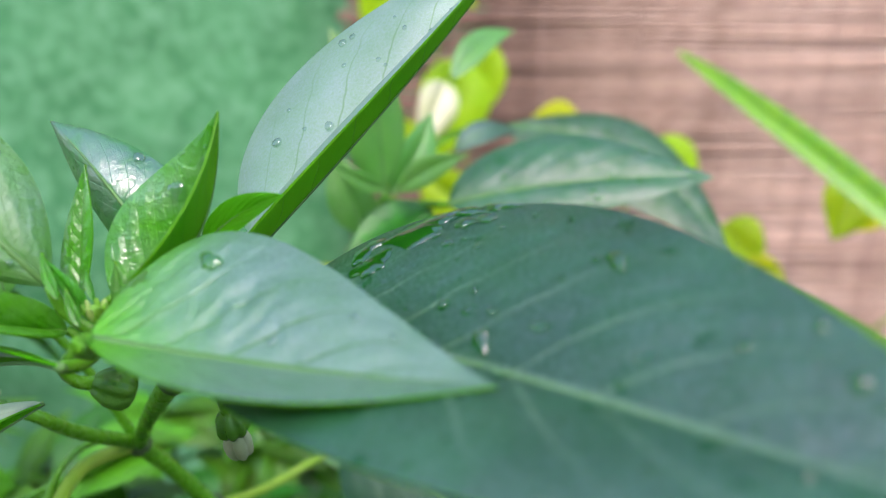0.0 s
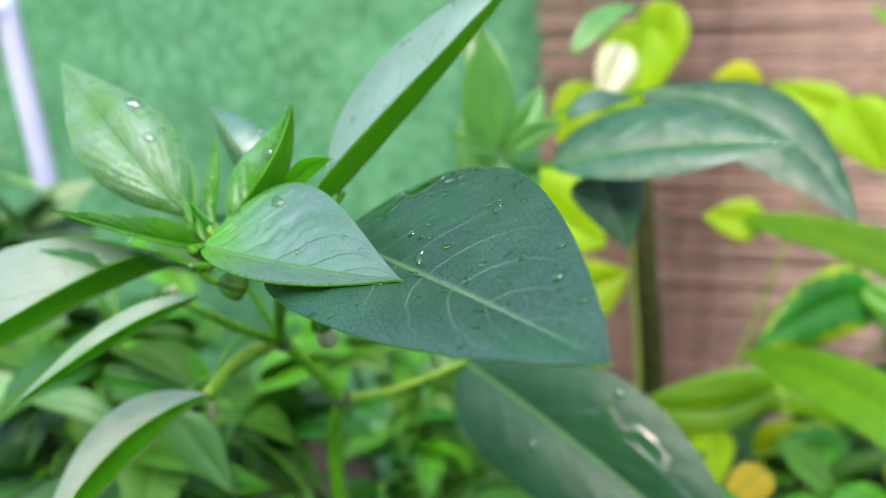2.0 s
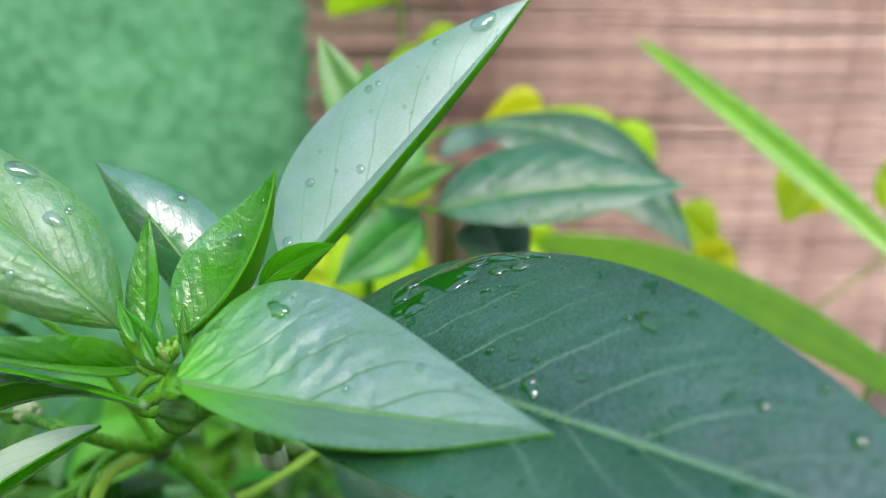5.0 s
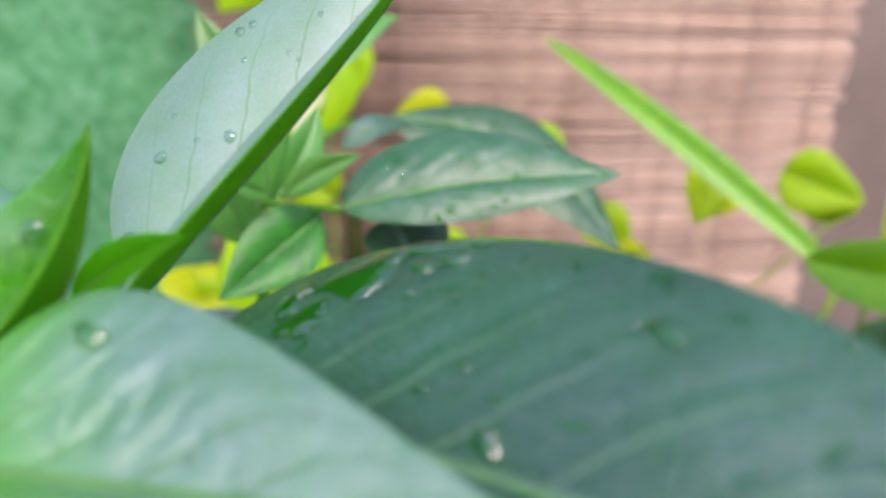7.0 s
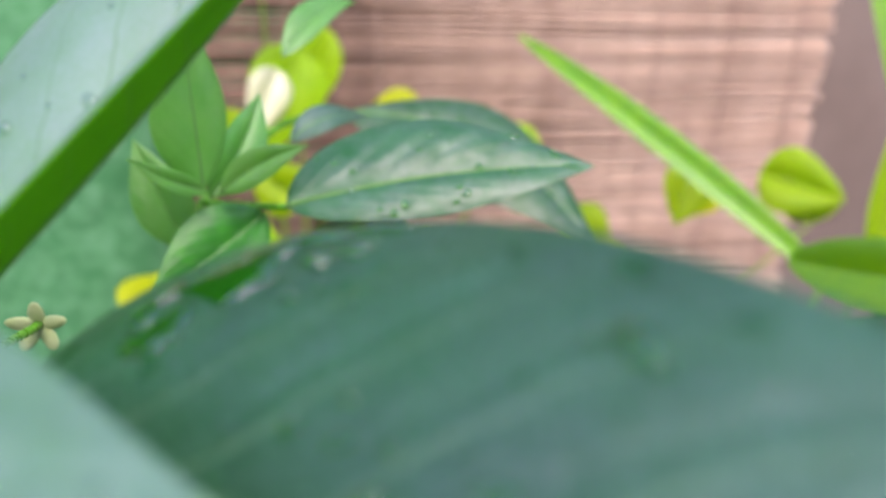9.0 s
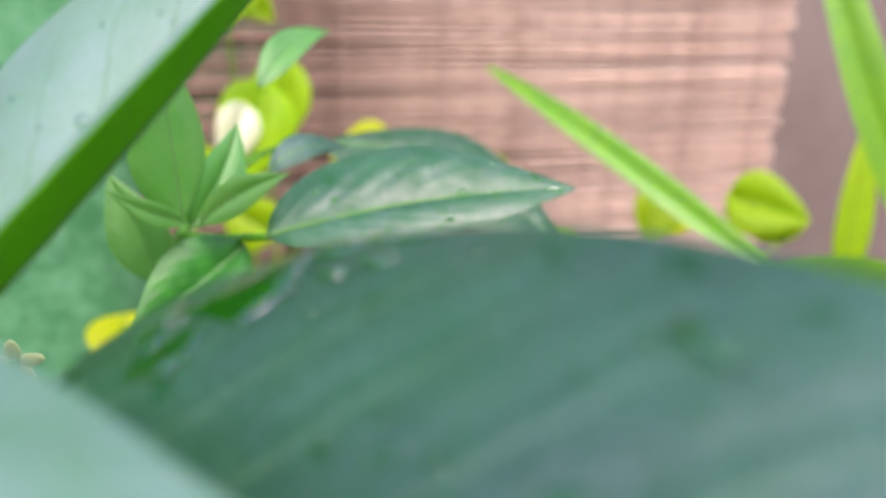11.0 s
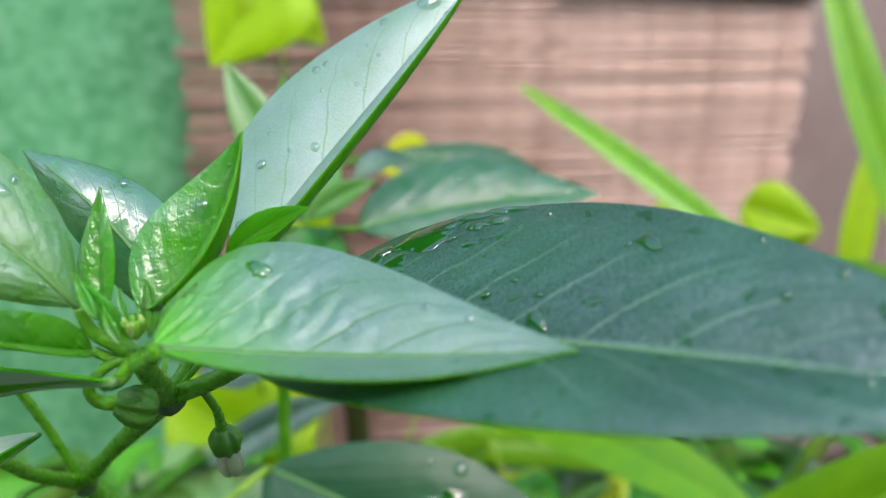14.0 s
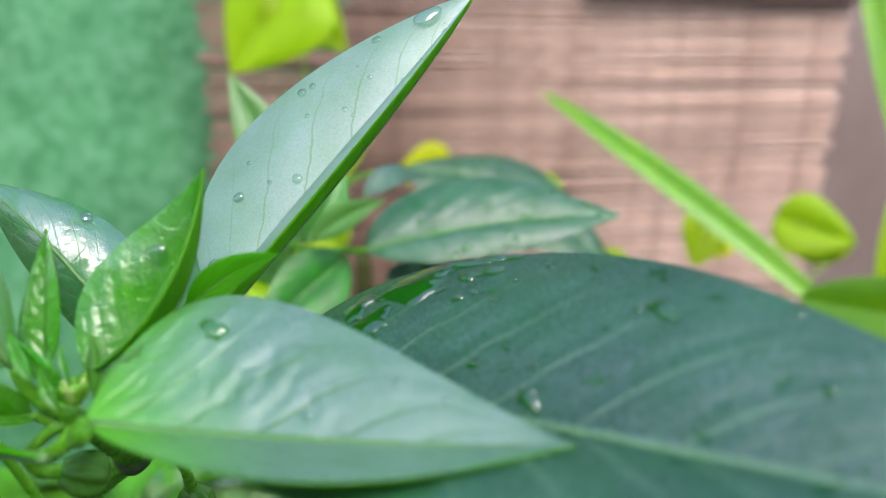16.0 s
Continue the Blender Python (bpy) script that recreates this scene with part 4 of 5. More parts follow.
vine_foot = (4, 84, -85)
vine = tagged(empty("golden_climber", at_cm(vine_foot)), "climber with bright lime and yellow leaves before the blind", "climber")
for args, mat in (
    (((1.94, 68.21, -11), (0.37, 66.59, -14.89), (-1.2, 64.97, -18.77), (2.98, -0.13, -1.15), (-2.48, -1.29, 1.54)), LIME),
    # stands before the lime leaf above as its painted white highlight
    (((0.22, 66.31, -12.24), (-0.75, 65.09, -14.63), (-1.71, 63.88, -17.01), (1.6, -0.07, -0.61), (-1.32, -0.67, 0.87)), GLARE),
    (((3.79, 69.64, -9.38), (2.39, 68.75, -13.57), (0.09, 68.02, -17.38), (2.12, -0.94, -0.79), (-2.2, -0.21, 1.06)), LIME),
    (((-1.02, 64.99, -0.36), (-3.49, 64.21, -4.1), (-5.96, 63.43, -7.84), (3.9, -2.8, -1.95), (-2.93, 0.36, 1.86)), LIME),
    (((-3.11, 65, -0.79), (-0.3, 64.27, -3.5), (2.5, 63.53, -6.2), (1.87, -0.39, 2.04), (-1.95, -0.94, -1.77)), LIME),
    (((-4.26, 39.78, -15.41), (-1.7, 39.06, -16.57), (0.86, 38.34, -17.74), (1.3, 0.75, 2.4), (-1.4, -2.0, -1.9)), LIME),
    (((-9.1, 47, -26.27), (-4.41, 47.23, -29.29), (0.28, 47.46, -32.31), (1.9, 1.48, 3.07), (-1.24, -3, -2.16)), LIME),
    (((-3.35, 53.51, -29.45), (-0.94, 54.31, -28.48), (1.46, 55.11, -27.52), (-0.99, 0.1, 2.38), (1.18, -1.25, -1.92)), LIME),
    (((17.76, 68.1, -17.53), (19.36, 66.86, -20.14), (20.96, 65.62, -22.75), (2.34, 0.03, 1.42), (-2.3, -1.22, -0.83)), LIME),
    (((18.52, 68.53, -19.14), (15.38, 69.49, -17.91), (12.23, 70.45, -16.68), (-0.83, -1.13, -1.24), (0.76, 0.34, 1.67)), LIME),
    (((23.73, 65.34, -24.16), (25.28, 64.12, -25.72), (26.83, 62.91, -27.29), (1.77, 0.2, 1.6), (-1.87, -1.16, -0.95)), LIME),
    (((26.27, 58.23, -25.2), (24.11, 58.52, -26.35), (21.95, 58.82, -27.51), (0.59, -1.13, -1.39), (-0.85, 0.29, 1.66)), YELLOW),
    (((30.3, 57.94, -18.11), (29.51, 57.05, -20.02), (28.72, 56.16, -21.93), (2.0, -0.83, -0.53), (-1.9, -0.24, 1.02)), LIME),
    (((41.98, 66.77, -21.52), (44.79, 64.5, -22.14), (47.6, 62.23, -22.75), (0.89, 0.3, 2.94), (-1.62, -1.4, -2.23)), LIME),
    (((46, 63.79, -25.38), (45.61, 65.12, -22.39), (45.21, 66.46, -19.39), (-2.82, -0.28, -0.24), (2.56, -0.97, 0.77)), LIME),
    (((35.25, 62.71, -20.62), (33.2, 62.22, -21.87), (31.15, 61.73, -23.13), (1.08, -1.32, -1.25), (-1.16, 0.42, 1.73)), YELLOW),
    (((10.93, 64.15, -14.86), (8.55, 64.09, -15.48), (6.17, 64.02, -16.11), (0.44, -1.18, -1.54), (-0.51, 0.29, 1.9)), YELLOW),
    (((10.92, 54.98, -22.97), (8.79, 55.13, -22.89), (6.65, 55.28, -22.8), (-0.13, -1.13, -1.12), (0.1, 0.47, 1.52)), LIME),
    (((-7.44, 49.99, -21.3), (-6.83, 48.22, -22.85), (-6.23, 46.46, -24.4), (2.43, 0.62, 0.24), (-2.03, -1.31, 0.69)), YELLOW),
    (((-2.85, 64.43, -14.81), (-3.65, 63.48, -17.86), (-4.45, 62.53, -20.91), (1.91, -0.62, -0.31), (-1.91, -0.32, 0.6)), LIME),
    (((-7.78, 48.4, -22.51), (-5.87, 48.29, -23.28), (-3.97, 48.18, -24.06), (0.6, 0.29, 1.44), (-0.52, -0.99, -1.13)), LIME),
    (((17.68, 55.24, -28.05), (14.08, 53.74, -30), (10.47, 52.23, -31.95), (1.43, -1.33, -1.62), (-1.28, 0.24, 2.18)), VARIEGATED),
    (((25.29, 48.01, -27.5), (23.8, 47.23, -29.76), (22.31, 46.45, -32.01), (2.18, -1, -1.1), (-2.16, -0.21, 1.5)), BACKGREEN),
    (((18.55, 56.89, -28.89), (20.22, 54.56, -29.98), (21.88, 52.23, -31.08), (1.15, 0.31, 1.09), (-1.36, -0.74, -0.48)), FRESH),
    (((8.36, 47.16, -35.68), (6.48, 46.11, -35.52), (4.6, 45.07, -35.37), (0.32, -0.72, -0.92), (-0.05, 0.27, 1.18)), YELLOW),
    (((20.63, 41.6, -32.58), (19.69, 40.9, -33.85), (18.75, 40.19, -35.11), (1.38, -0.52, -0.74), (-1.26, -0.21, 1.05)), YELLOW),
    (((10.32, 44.77, -35.6), (13.09, 44.79, -34.75), (15.85, 44.8, -33.9), (-0.56, 0.32, 1.81), (0.45, -1.17, -1.45)), LIME),
    (((17.82, 40.75, -31.55), (18.8, 39.48, -32.61), (19.78, 38.21, -33.68), (1.27, 0.2, 0.93), (-1.36, -0.73, -0.38)), YELLOW),
    (((-3.86, 41.41, -26.87), (-1.89, 41.73, -26.34), (0.08, 42.05, -25.81), (-0.6, 0.32, 2.02), (0.63, -1.26, -1.6)), LIME),
    (((18.62, 52.91, -27.12), (14.36, 50.6, -27.6), (10.28, 47.66, -29.22), (-0.9, 0.9, 2.2), (0.9, -1.0, -1.9)), VARIEGATED),
    (((17.2, 51.83, -26.37), (19.67, 50.52, -27.6), (22.05, 49.14, -29.29), (0.7, 0.3, 0.9), (-0.6, -0.4, -0.8)), FRESH),
    (((8.76, 47.76, -35.10), (6.54, 46.23, -34.87), (4.39, 44.76, -34.56), (-0.41, 0.78, 0.99), (0.41, -0.78, -0.99)), YELLOW),
    (((7.40, 44.66, -33.85), (7.69, 42.22, -34.26), (7.68, 39.62, -34.86), (-1.37, -0.02, -0.19), (1.37, 0.02, 0.19)), LIME),
    (((9.23, 30.76, -25.98), (8.06, 29.36, -25.96), (6.72, 26.90, -25.70), (-0.69, 0.37, 0.52), (0.69, -0.37, -0.52)), ORANGE),
    (((15.60, 42.53, -32.67), (12.82, 40.86, -32.47), (10.13, 39.14, -32.40), (-0.63, 1.04, 1.34), (0.63, -1.04, -1.34)), VARIEGATED),
    (((19.69, 38.49, -28.93), (18.34, 36.43, -30.13), (17.49, 34.37, -31.55), (-1.40, 0.28, 0.37), (1.40, -0.28, -0.37)), VARIEGATED),
    (((16.83, 36.36, -31.85), (14.43, 35.00, -31.20), (12.00, 33.31, -31.19), (-0.40, 0.71, 0.90), (0.40, -0.71, -0.90)), FRESH),
    (((40.45, 49.23, -22.71), (42.01, 51.11, -16.68), (43.51, 53.13, -10.27), (1.7, 0, -0.4), (-1.5, 0, 0.4)), LIME),
    (((1.62, 55.93, -19.24), (-0.12, 56.37, -18.02), (-1.85, 56.8, -16.8), (-1.14, -0.73, -1.36), (1.07, -0.18, 1.58)), LIME),
):
    leaf(vine, *args, 0.0, 0.62, 0.85, top=mat, under=mat, bulge=0.15, seed=41, ns=26, nu=8, rib=0.6)
stem(vine, [vine_foot, (3.9, 56, -52), (3.5, 53, -35), (2.8, 51.5, -25), (2.5, 51, -18)], [1.15, 1.0, 0.9, 0.8, 0.5], VINEWOOD, "stalk", "thick dark olive stalk")
joined_stems(vine, [((1.89, 69.19, -11.19)), ((17.99, 69.04, -17.78)), ((26.63, 59.08, -25.57)), ((46, 63.79, -25.38)), ((-4.43, 40.69, -15.78)), ((-1, 65.99, -0.36)), ((-3.48, 54.37, -29.93))], vine_foot, PALESTEM, 0.3)

strap_foot = (34, 60, -85)
strap = tagged(empty("strap_leaved_plant", at_cm(strap_foot)), "bright green strap-leaved plant beside the blind", "plant")
STRAPS = (
    ((33.34, 44.84, -21.51), (25.5, 52.99, -14.9), (17.27, 61.47, -9.04), (-0.8, -0.36, -0.57), (0.63, -0.04, 0.85)),
    ((39, 41.1, -18.58), (36.26, 46.21, -7.77), (34.29, 51.2, 3.26), (-1.5, -0.1, -0.27), (1.3, -0.57, 0.55)),
    ((17.6, 24.5, -22.6), (13.2, 33.6, -22.9), (9.0, 44.4, -27.7), (-1.2, -0.83, -0.75), (0.9, 0.32, 1.2)),
    ((33.44, 34.65, -17.29), (30.96, 38.43, -18.24), (28.54, 42.33, -18.84), (-0.77, -0.84, -1.75), (-0.07, 0.37, 2.06)),
    ((22.77, 21.89, -17.85), (19.54, 22.06, -20.05), (15.77, 23.01, -20.45), (0.47, -1.4, -1.85), (-0.77, 0.35, 2.21)),
    ((11.27, 44.16, -29.98), (7.26, 44.18, -32.21), (2.77, 44.97, -32.64), (0.24, -0.75, -0.98), (-0.36, 0.19, 1.19)),
)
RIBBONS = (((23.0, 28.0, -19.6), (16.5, 43.6, -20.1), (8.3, 56.6, -23.4), 1.35), ((22.5, 42.6, -32.8), (12.3, 46.0, -31.3), (2.5, 45.8, -33.6), 1.5))
for low, mid, tip, half in RIBBONS:
    side = Vector(np.array(tip) - np.array(low)).cross(Vector((0.1, 0.9, -0.42))).normalized() * half
    leaf(strap, low, mid, tip, tuple(side), tuple(-side), 0.0, 0.85, 0.6, top=STRAP, under=STRAP, bulge=0.06, seed=52, ns=40, nu=8, rib=0)
for args in STRAPS:
    leaf(strap, *args, 0.0, 0.85, 0.6, top=STRAP, under=STRAP, bulge=0.06, seed=51, ns=40, nu=8, rib=0)
joined_stems(strap, [args[0] for args in STRAPS] + [q[0] for q in RIBBONS], strap_foot, PALESTEM, 0.5)


# ---- garden foliage below and to the side ----
def unit_leaf(top, under, width, sag, seed, belly=0.8):
    g, n = leaf_grid((0, 0, 0), (0, 0.5, sag), (0, 1, -sag * 0.6), (width, 0, 0.06), (-width, 0, 0.06), 0.3, belly, 1.0, 0.1, 22, 6, 0.05, 0.0, 0.0, 7, seed)
    return leaf_mesh(g, n, top, under, 0.006)


UNITS = [unit_leaf(BACKGREEN if k % 2 else FRESH, BELOW, 0.2 + 0.03 * k, 0.04 + 0.03 * k, 60 + k) for k in range(4)]
UNITS_DARK = [unit_leaf(DARKGREEN if k else BACKGREEN, BELOW, 0.2 + 0.03 * k, 0.04 + 0.03 * k, 65 + k) for k in range(4)]
UNITS_SOFT = [unit_leaf(FRESH, BELOW, 0.2 + 0.03 * k, 0.04 + 0.03 * k, 70 + k) for k in range(4)]
UNITS_LIME = [unit_leaf(m, UNDER, 0.26 + 0.02 * k, 0.04 + 0.03 * k, 90 + k, 0.7) for k, m in enumerate((LIME, FRESH, LIME, STRAP))]
UNITS_ROUND = [unit_leaf(PALEGREEN if k else FRESH, BELOW, 0.3 + 0.03 * k, 0.03, 80 + k, 0.7) for k in range(3)]


def bush(top, spread, count, size, seed, units, label):
    """A small plant: a main stem, side branches and leaves set along them."""
    rng = random.Random(seed)
    foot = (top[0] + rng.uniform(-3, 3), top[1] + rng.uniform(1, 5), -85.0)
    root = tagged(empty("garden_plant", at_cm(foot)), label, "plant", group="garden plants")
    f, h = np.array(foot, float), np.array(top, float)
    stem(root, [foot, tuple(0.5 * (f + h) + np.array((rng.uniform(-2, 2), rng.uniform(-2, 2), 0))), top], [0.4, 0.3, 0.15], CALYX, sides=8)
    arms = max(3, count // 9)
    left = count
    for a in range(arms):
        w = rng.uniform(0, 2 * math.pi)
        s = 0.74 + 0.26 * (a + 0.5) / arms
        p0 = f + (h - f) * s
        reach = spread * rng.uniform(0.5, 1.0) * (1.25 - 0.5 * (s - 0.6) / 0.4)
        p2 = p0 + np.array((math.cos(w) * reach, math.sin(w) * reach, rng.uniform(0.1, 0.7) * reach))
        p1 = 0.5 * (p0 + p2) + np.array((0, 0, 0.12 * reach))
        stem(root, [tuple(p0), tuple(p1), tuple(p2)], [0.16, 0.12, 0.07], CALYX, sides=6)
        k = left // (arms - a)
        left -= k
        for j in range(k):
            u = 0.25 + 0.75 * (j + 1) / k
            p = (1 - u) ** 2 * p0 + 2 * u * (1 - u) * p1 + u * u * p2
            ob = new("leaf", units[rng.randrange(len(units))])
            ob.parent = root
            q = size * CM * rng.uniform(0.65, 1.15)
            turn = Euler((radians(rng.uniform(-50, 30)), radians(rng.uniform(-35, 35)), w - math.pi / 2 + radians(rng.uniform(-110, 110))), "XYZ")
            ob.matrix_basis = Matrix.LocRotScale(at_cm(p) - root.location, turn, (q, q, q))
    return root


DARKS = "low dark green plant added to darken the foot of the blind"
LIMES = "leafy garden plant with bright lime leaves"
GREENS = "leafy green garden plant with soft ovate leaves"
bush((-43.19, 36.9, -6.49), 7.0, 44, 5.0, 80, UNITS_ROUND, "bushy plant with rounded pale green leaves")
bush((-15.34, 38.96, -23.17), 8.0, 44, 5.0, 81, UNITS_SOFT, GREENS)
bush((-10.72, 42.11, -27.84), 8.0, 44, 5.0, 82, UNITS_ROUND, "bushy plant with rounded pale green leaves")
bush((-45.27, 36.48, -10.33), 9.0, 50, 5.4, 1, UNITS_ROUND, "bushy plant with rounded pale green leaves")
bush((-39.05, 33.14, -13.53), 9.0, 50, 5.2, 2, UNITS_ROUND, "bushy plant with rounded pale green leaves")
bush((-37.63, 27.46, -14.81), 11.6, 50, 5.2, 3, UNITS_ROUND, "bushy plant with rounded pale green leaves")
bush((-29.08, 20.3, -15.87), 10.6, 30, 5.2, 4, UNITS_ROUND, "bushy plant with rounded pale green leaves")
bush((-23.44, 18.04, -16.58), 10.1, 30, 5.1, 5, UNITS_SOFT, GREENS)
bush((-20.79, 12.69, -15.6), 9.6, 30, 4.9, 6, UNITS, GREENS)
bush((-17.2, 11.68, -15.64), 9.3, 30, 4.8, 7, UNITS_SOFT, GREENS)
bush((-18.02, 18.08, -15.86), 9.7, 30, 4.9, 8, UNITS, GREENS)
bush((-11.84, 15.49, -16.24), 9.2, 30, 4.7, 9, UNITS_SOFT, GREENS)
bush((-11.1, 12.06, -15.16), 8.9, 30, 4.6, 10, UNITS, GREENS)
bush((-12.27, 20.42, -19.16), 9.7, 30, 4.9, 11, UNITS, GREENS)
bush((-7.89, 16.99, -17.85), 9.2, 30, 4.7, 12, UNITS_SOFT, GREENS)
bush((-6.78, 20.89, -20.72), 9.6, 30, 4.9, 13, UNITS, GREENS)
bush((-4.53, 18.4, -19.82), 9.3, 30, 4.8, 14, UNITS_SOFT, GREENS)
bush((-18.04, 27.06, -22.27), 10.6, 30, 5.2, 15, UNITS, GREENS)
bush((-25.87, 25.61, -18.88), 10.8, 30, 5.3, 16, UNITS_SOFT, GREENS)
bush((-15.94, 31.62, -25.65), 11.0, 36, 5.4, 17, UNITS, GREENS)
bush((6.8, 35.43, -36.82), 11.2, 36, 5.5, 18, UNITS, GREENS)
bush((2.84, 31.98, -33.57), 10.8, 30, 5.3, 19, UNITS_SOFT, GREENS)
bush((10.53, 42.53, -39.34), 11.8, 36, 5.7, 20, UNITS, GREENS)
bush((-41.59, 36.21, -20.77), 9, 36, 6.0, 21, UNITS_SOFT, GREENS)
bush((-48.51, 30.93, -12.79), 12.6, 50, 5.4, 22, UNITS_ROUND, "bushy plant with rounded pale green leaves")
bush((-34.4, 19.8, -16.12), 11.0, 36, 5.4, 23, UNITS, GREENS)
bush((-25.2, 12.47, -17.13), 10.0, 30, 5.0, 24, UNITS_SOFT, GREENS)
bush((-26.06, 34.04, -24.22), 11.6, 36, 5.6, 25, UNITS, GREENS)
bush((-6.59, 27.73, -25.83), 10, 36, 5.2, 40, UNITS, GREENS)
bush((-5.29, 15.92, -17.42), 8, 30, 4.6, 41, UNITS_SOFT, GREENS)
bush((-2.58, 21.48, -21.93), 9, 30, 4.8, 42, UNITS, GREENS)
bush((-5.3, 44.55, -38), 12.2, 36, 5.8, 26, UNITS_SOFT, GREENS)
bush((8.69, 37.22, -34.7), 9, 34, 5.2, 52, UNITS_LIME, LIMES)
bush((13.65, 32.55, -29.53), 9, 34, 5.2, 53, UNITS_SOFT, GREENS)
# dark plants added to stand in for the shade on the lower blind
bush((26.99, 55.7, -34.01), 9, 50, 5.0, 74, UNITS_DARK, DARKS)
bush((29.19, 48.1, -32.04), 9, 50, 5.0, 75, UNITS_DARK, DARKS)
bush((23.72, 56.86, -40.05), 9, 50, 5.0, 76, UNITS_DARK, DARKS)
bush((35.76, 54.3, -39.77), 9, 50, 5.0, 77, UNITS_DARK, DARKS)
bush((5.0, 50.78, -43.23), 8, 44, 5.2, 90, UNITS_DARK, DARKS)
bush((12.76, 58.87, -44.28), 8, 44, 5.2, 91, UNITS_DARK, DARKS)
bush((20.53, 59.15, -42.67), 8, 44, 5.2, 92, UNITS_DARK, DARKS)
bush((25.81, 57.05, -40.15), 8, 44, 5.2, 93, UNITS_DARK, DARKS)
bush((8.61, 45.55, -41.61), 8, 44, 5.2, 94, UNITS_DARK, DARKS)
bush((-21.51, 24.78, -12.19), 7, 40, 4.6, 95, UNITS_SOFT, GREENS)
bush((-16.35, 20.02, -11.85), 7, 40, 4.6, 96, UNITS, GREENS)
bush((24.04, 40.14, -28.36), 9, 50, 5.4, 55, UNITS, GREENS)
bush((21.08, 43.03, -37.97), 9, 34, 5.4, 57, UNITS_LIME, LIMES)
bush((40.74, 50.92, -26.16), 9, 30, 5.4, 58, UNITS, GREENS)
bush((0.76, 49.37, -36.93), 9, 30, 5.4, 59, UNITS, GREENS)


def red_pod():
    c = at_cm((-19.07, 22.11, -20.32))
    root = tagged(empty("chilli_pod", c), "small ripe red chilli among the leaves", "chilli")
    part("pod", tube("pod", [c + Vector((0, 0, 0.018)), c, c + Vector((0.003, 0, -0.02))], [0.0025, 0.005, 0.001], CHILLI, 12), root)
    part("stalk", tube("stalk", [c + Vector((0, 0, 0.017)), c + Vector((-0.004, 0.004, 0.03))], [0.0012], STEM, 8), root)


red_pod()

# ---- rain drops ----
def drop(key, s, u, size, long=1.0, seed=0):
    """A bead of rain on a leaf: a low dome, longer than wide where it has run."""
    grid, nrm = SURFACES[key]
    ns, nw = grid.shape[:2]
    i, j = s * (ns - 1), (u + 1) / 2 * (nw - 1)
    a, b = min(int(i), ns - 2), min(int(j), nw - 2)
    fi, fj = i - a, j - b

    def pick(g):
        return (1 - fi) * ((1 - fj) * g[a, b] + fj * g[a, b + 1]) + fi * ((1 - fj) * g[a + 1, b] + fj * g[a + 1, b + 1])

    p, n = pick(grid), pick(nrm)
    n = n / np.linalg.norm(n)
    along = grid[min(a + 2, ns - 1), b] - grid[a, b] + 0.8 * (grid[a, min(b + 1, nw - 1)] - grid[a, b])
    along -= n * (along @ n)
    along /= np.linalg.norm(along)
    side = np.cross(n, along)
    r = size * 0.001
    x, y, z = along * r * math.sqrt(long), side * r / math.sqrt(long), n * r * ((0.62 if size < 1.1 else 0.5) if long < 1.5 else 0.3)
    me = lump("water_drop", p + z * 0.1, [x, y, z], WATER, 0.05 if long < 1.2 else 0.13, seed, 12, 24, (WETSKIN.get(key, WET_YOUNG), 0) if key in ("F", "Lr", "Bk") or key == "E" and size > 1.1 else None)
    home = Vector(p)
    me.transform(Matrix.Translation(-home))
    ob = new("water_drop", me)
    ob.location = home
    tagged(ob, "clear rain drop beading on a leaf" if long < 1.5 else "flattened run of rainwater on a leaf", "water drop", group="rain drops")


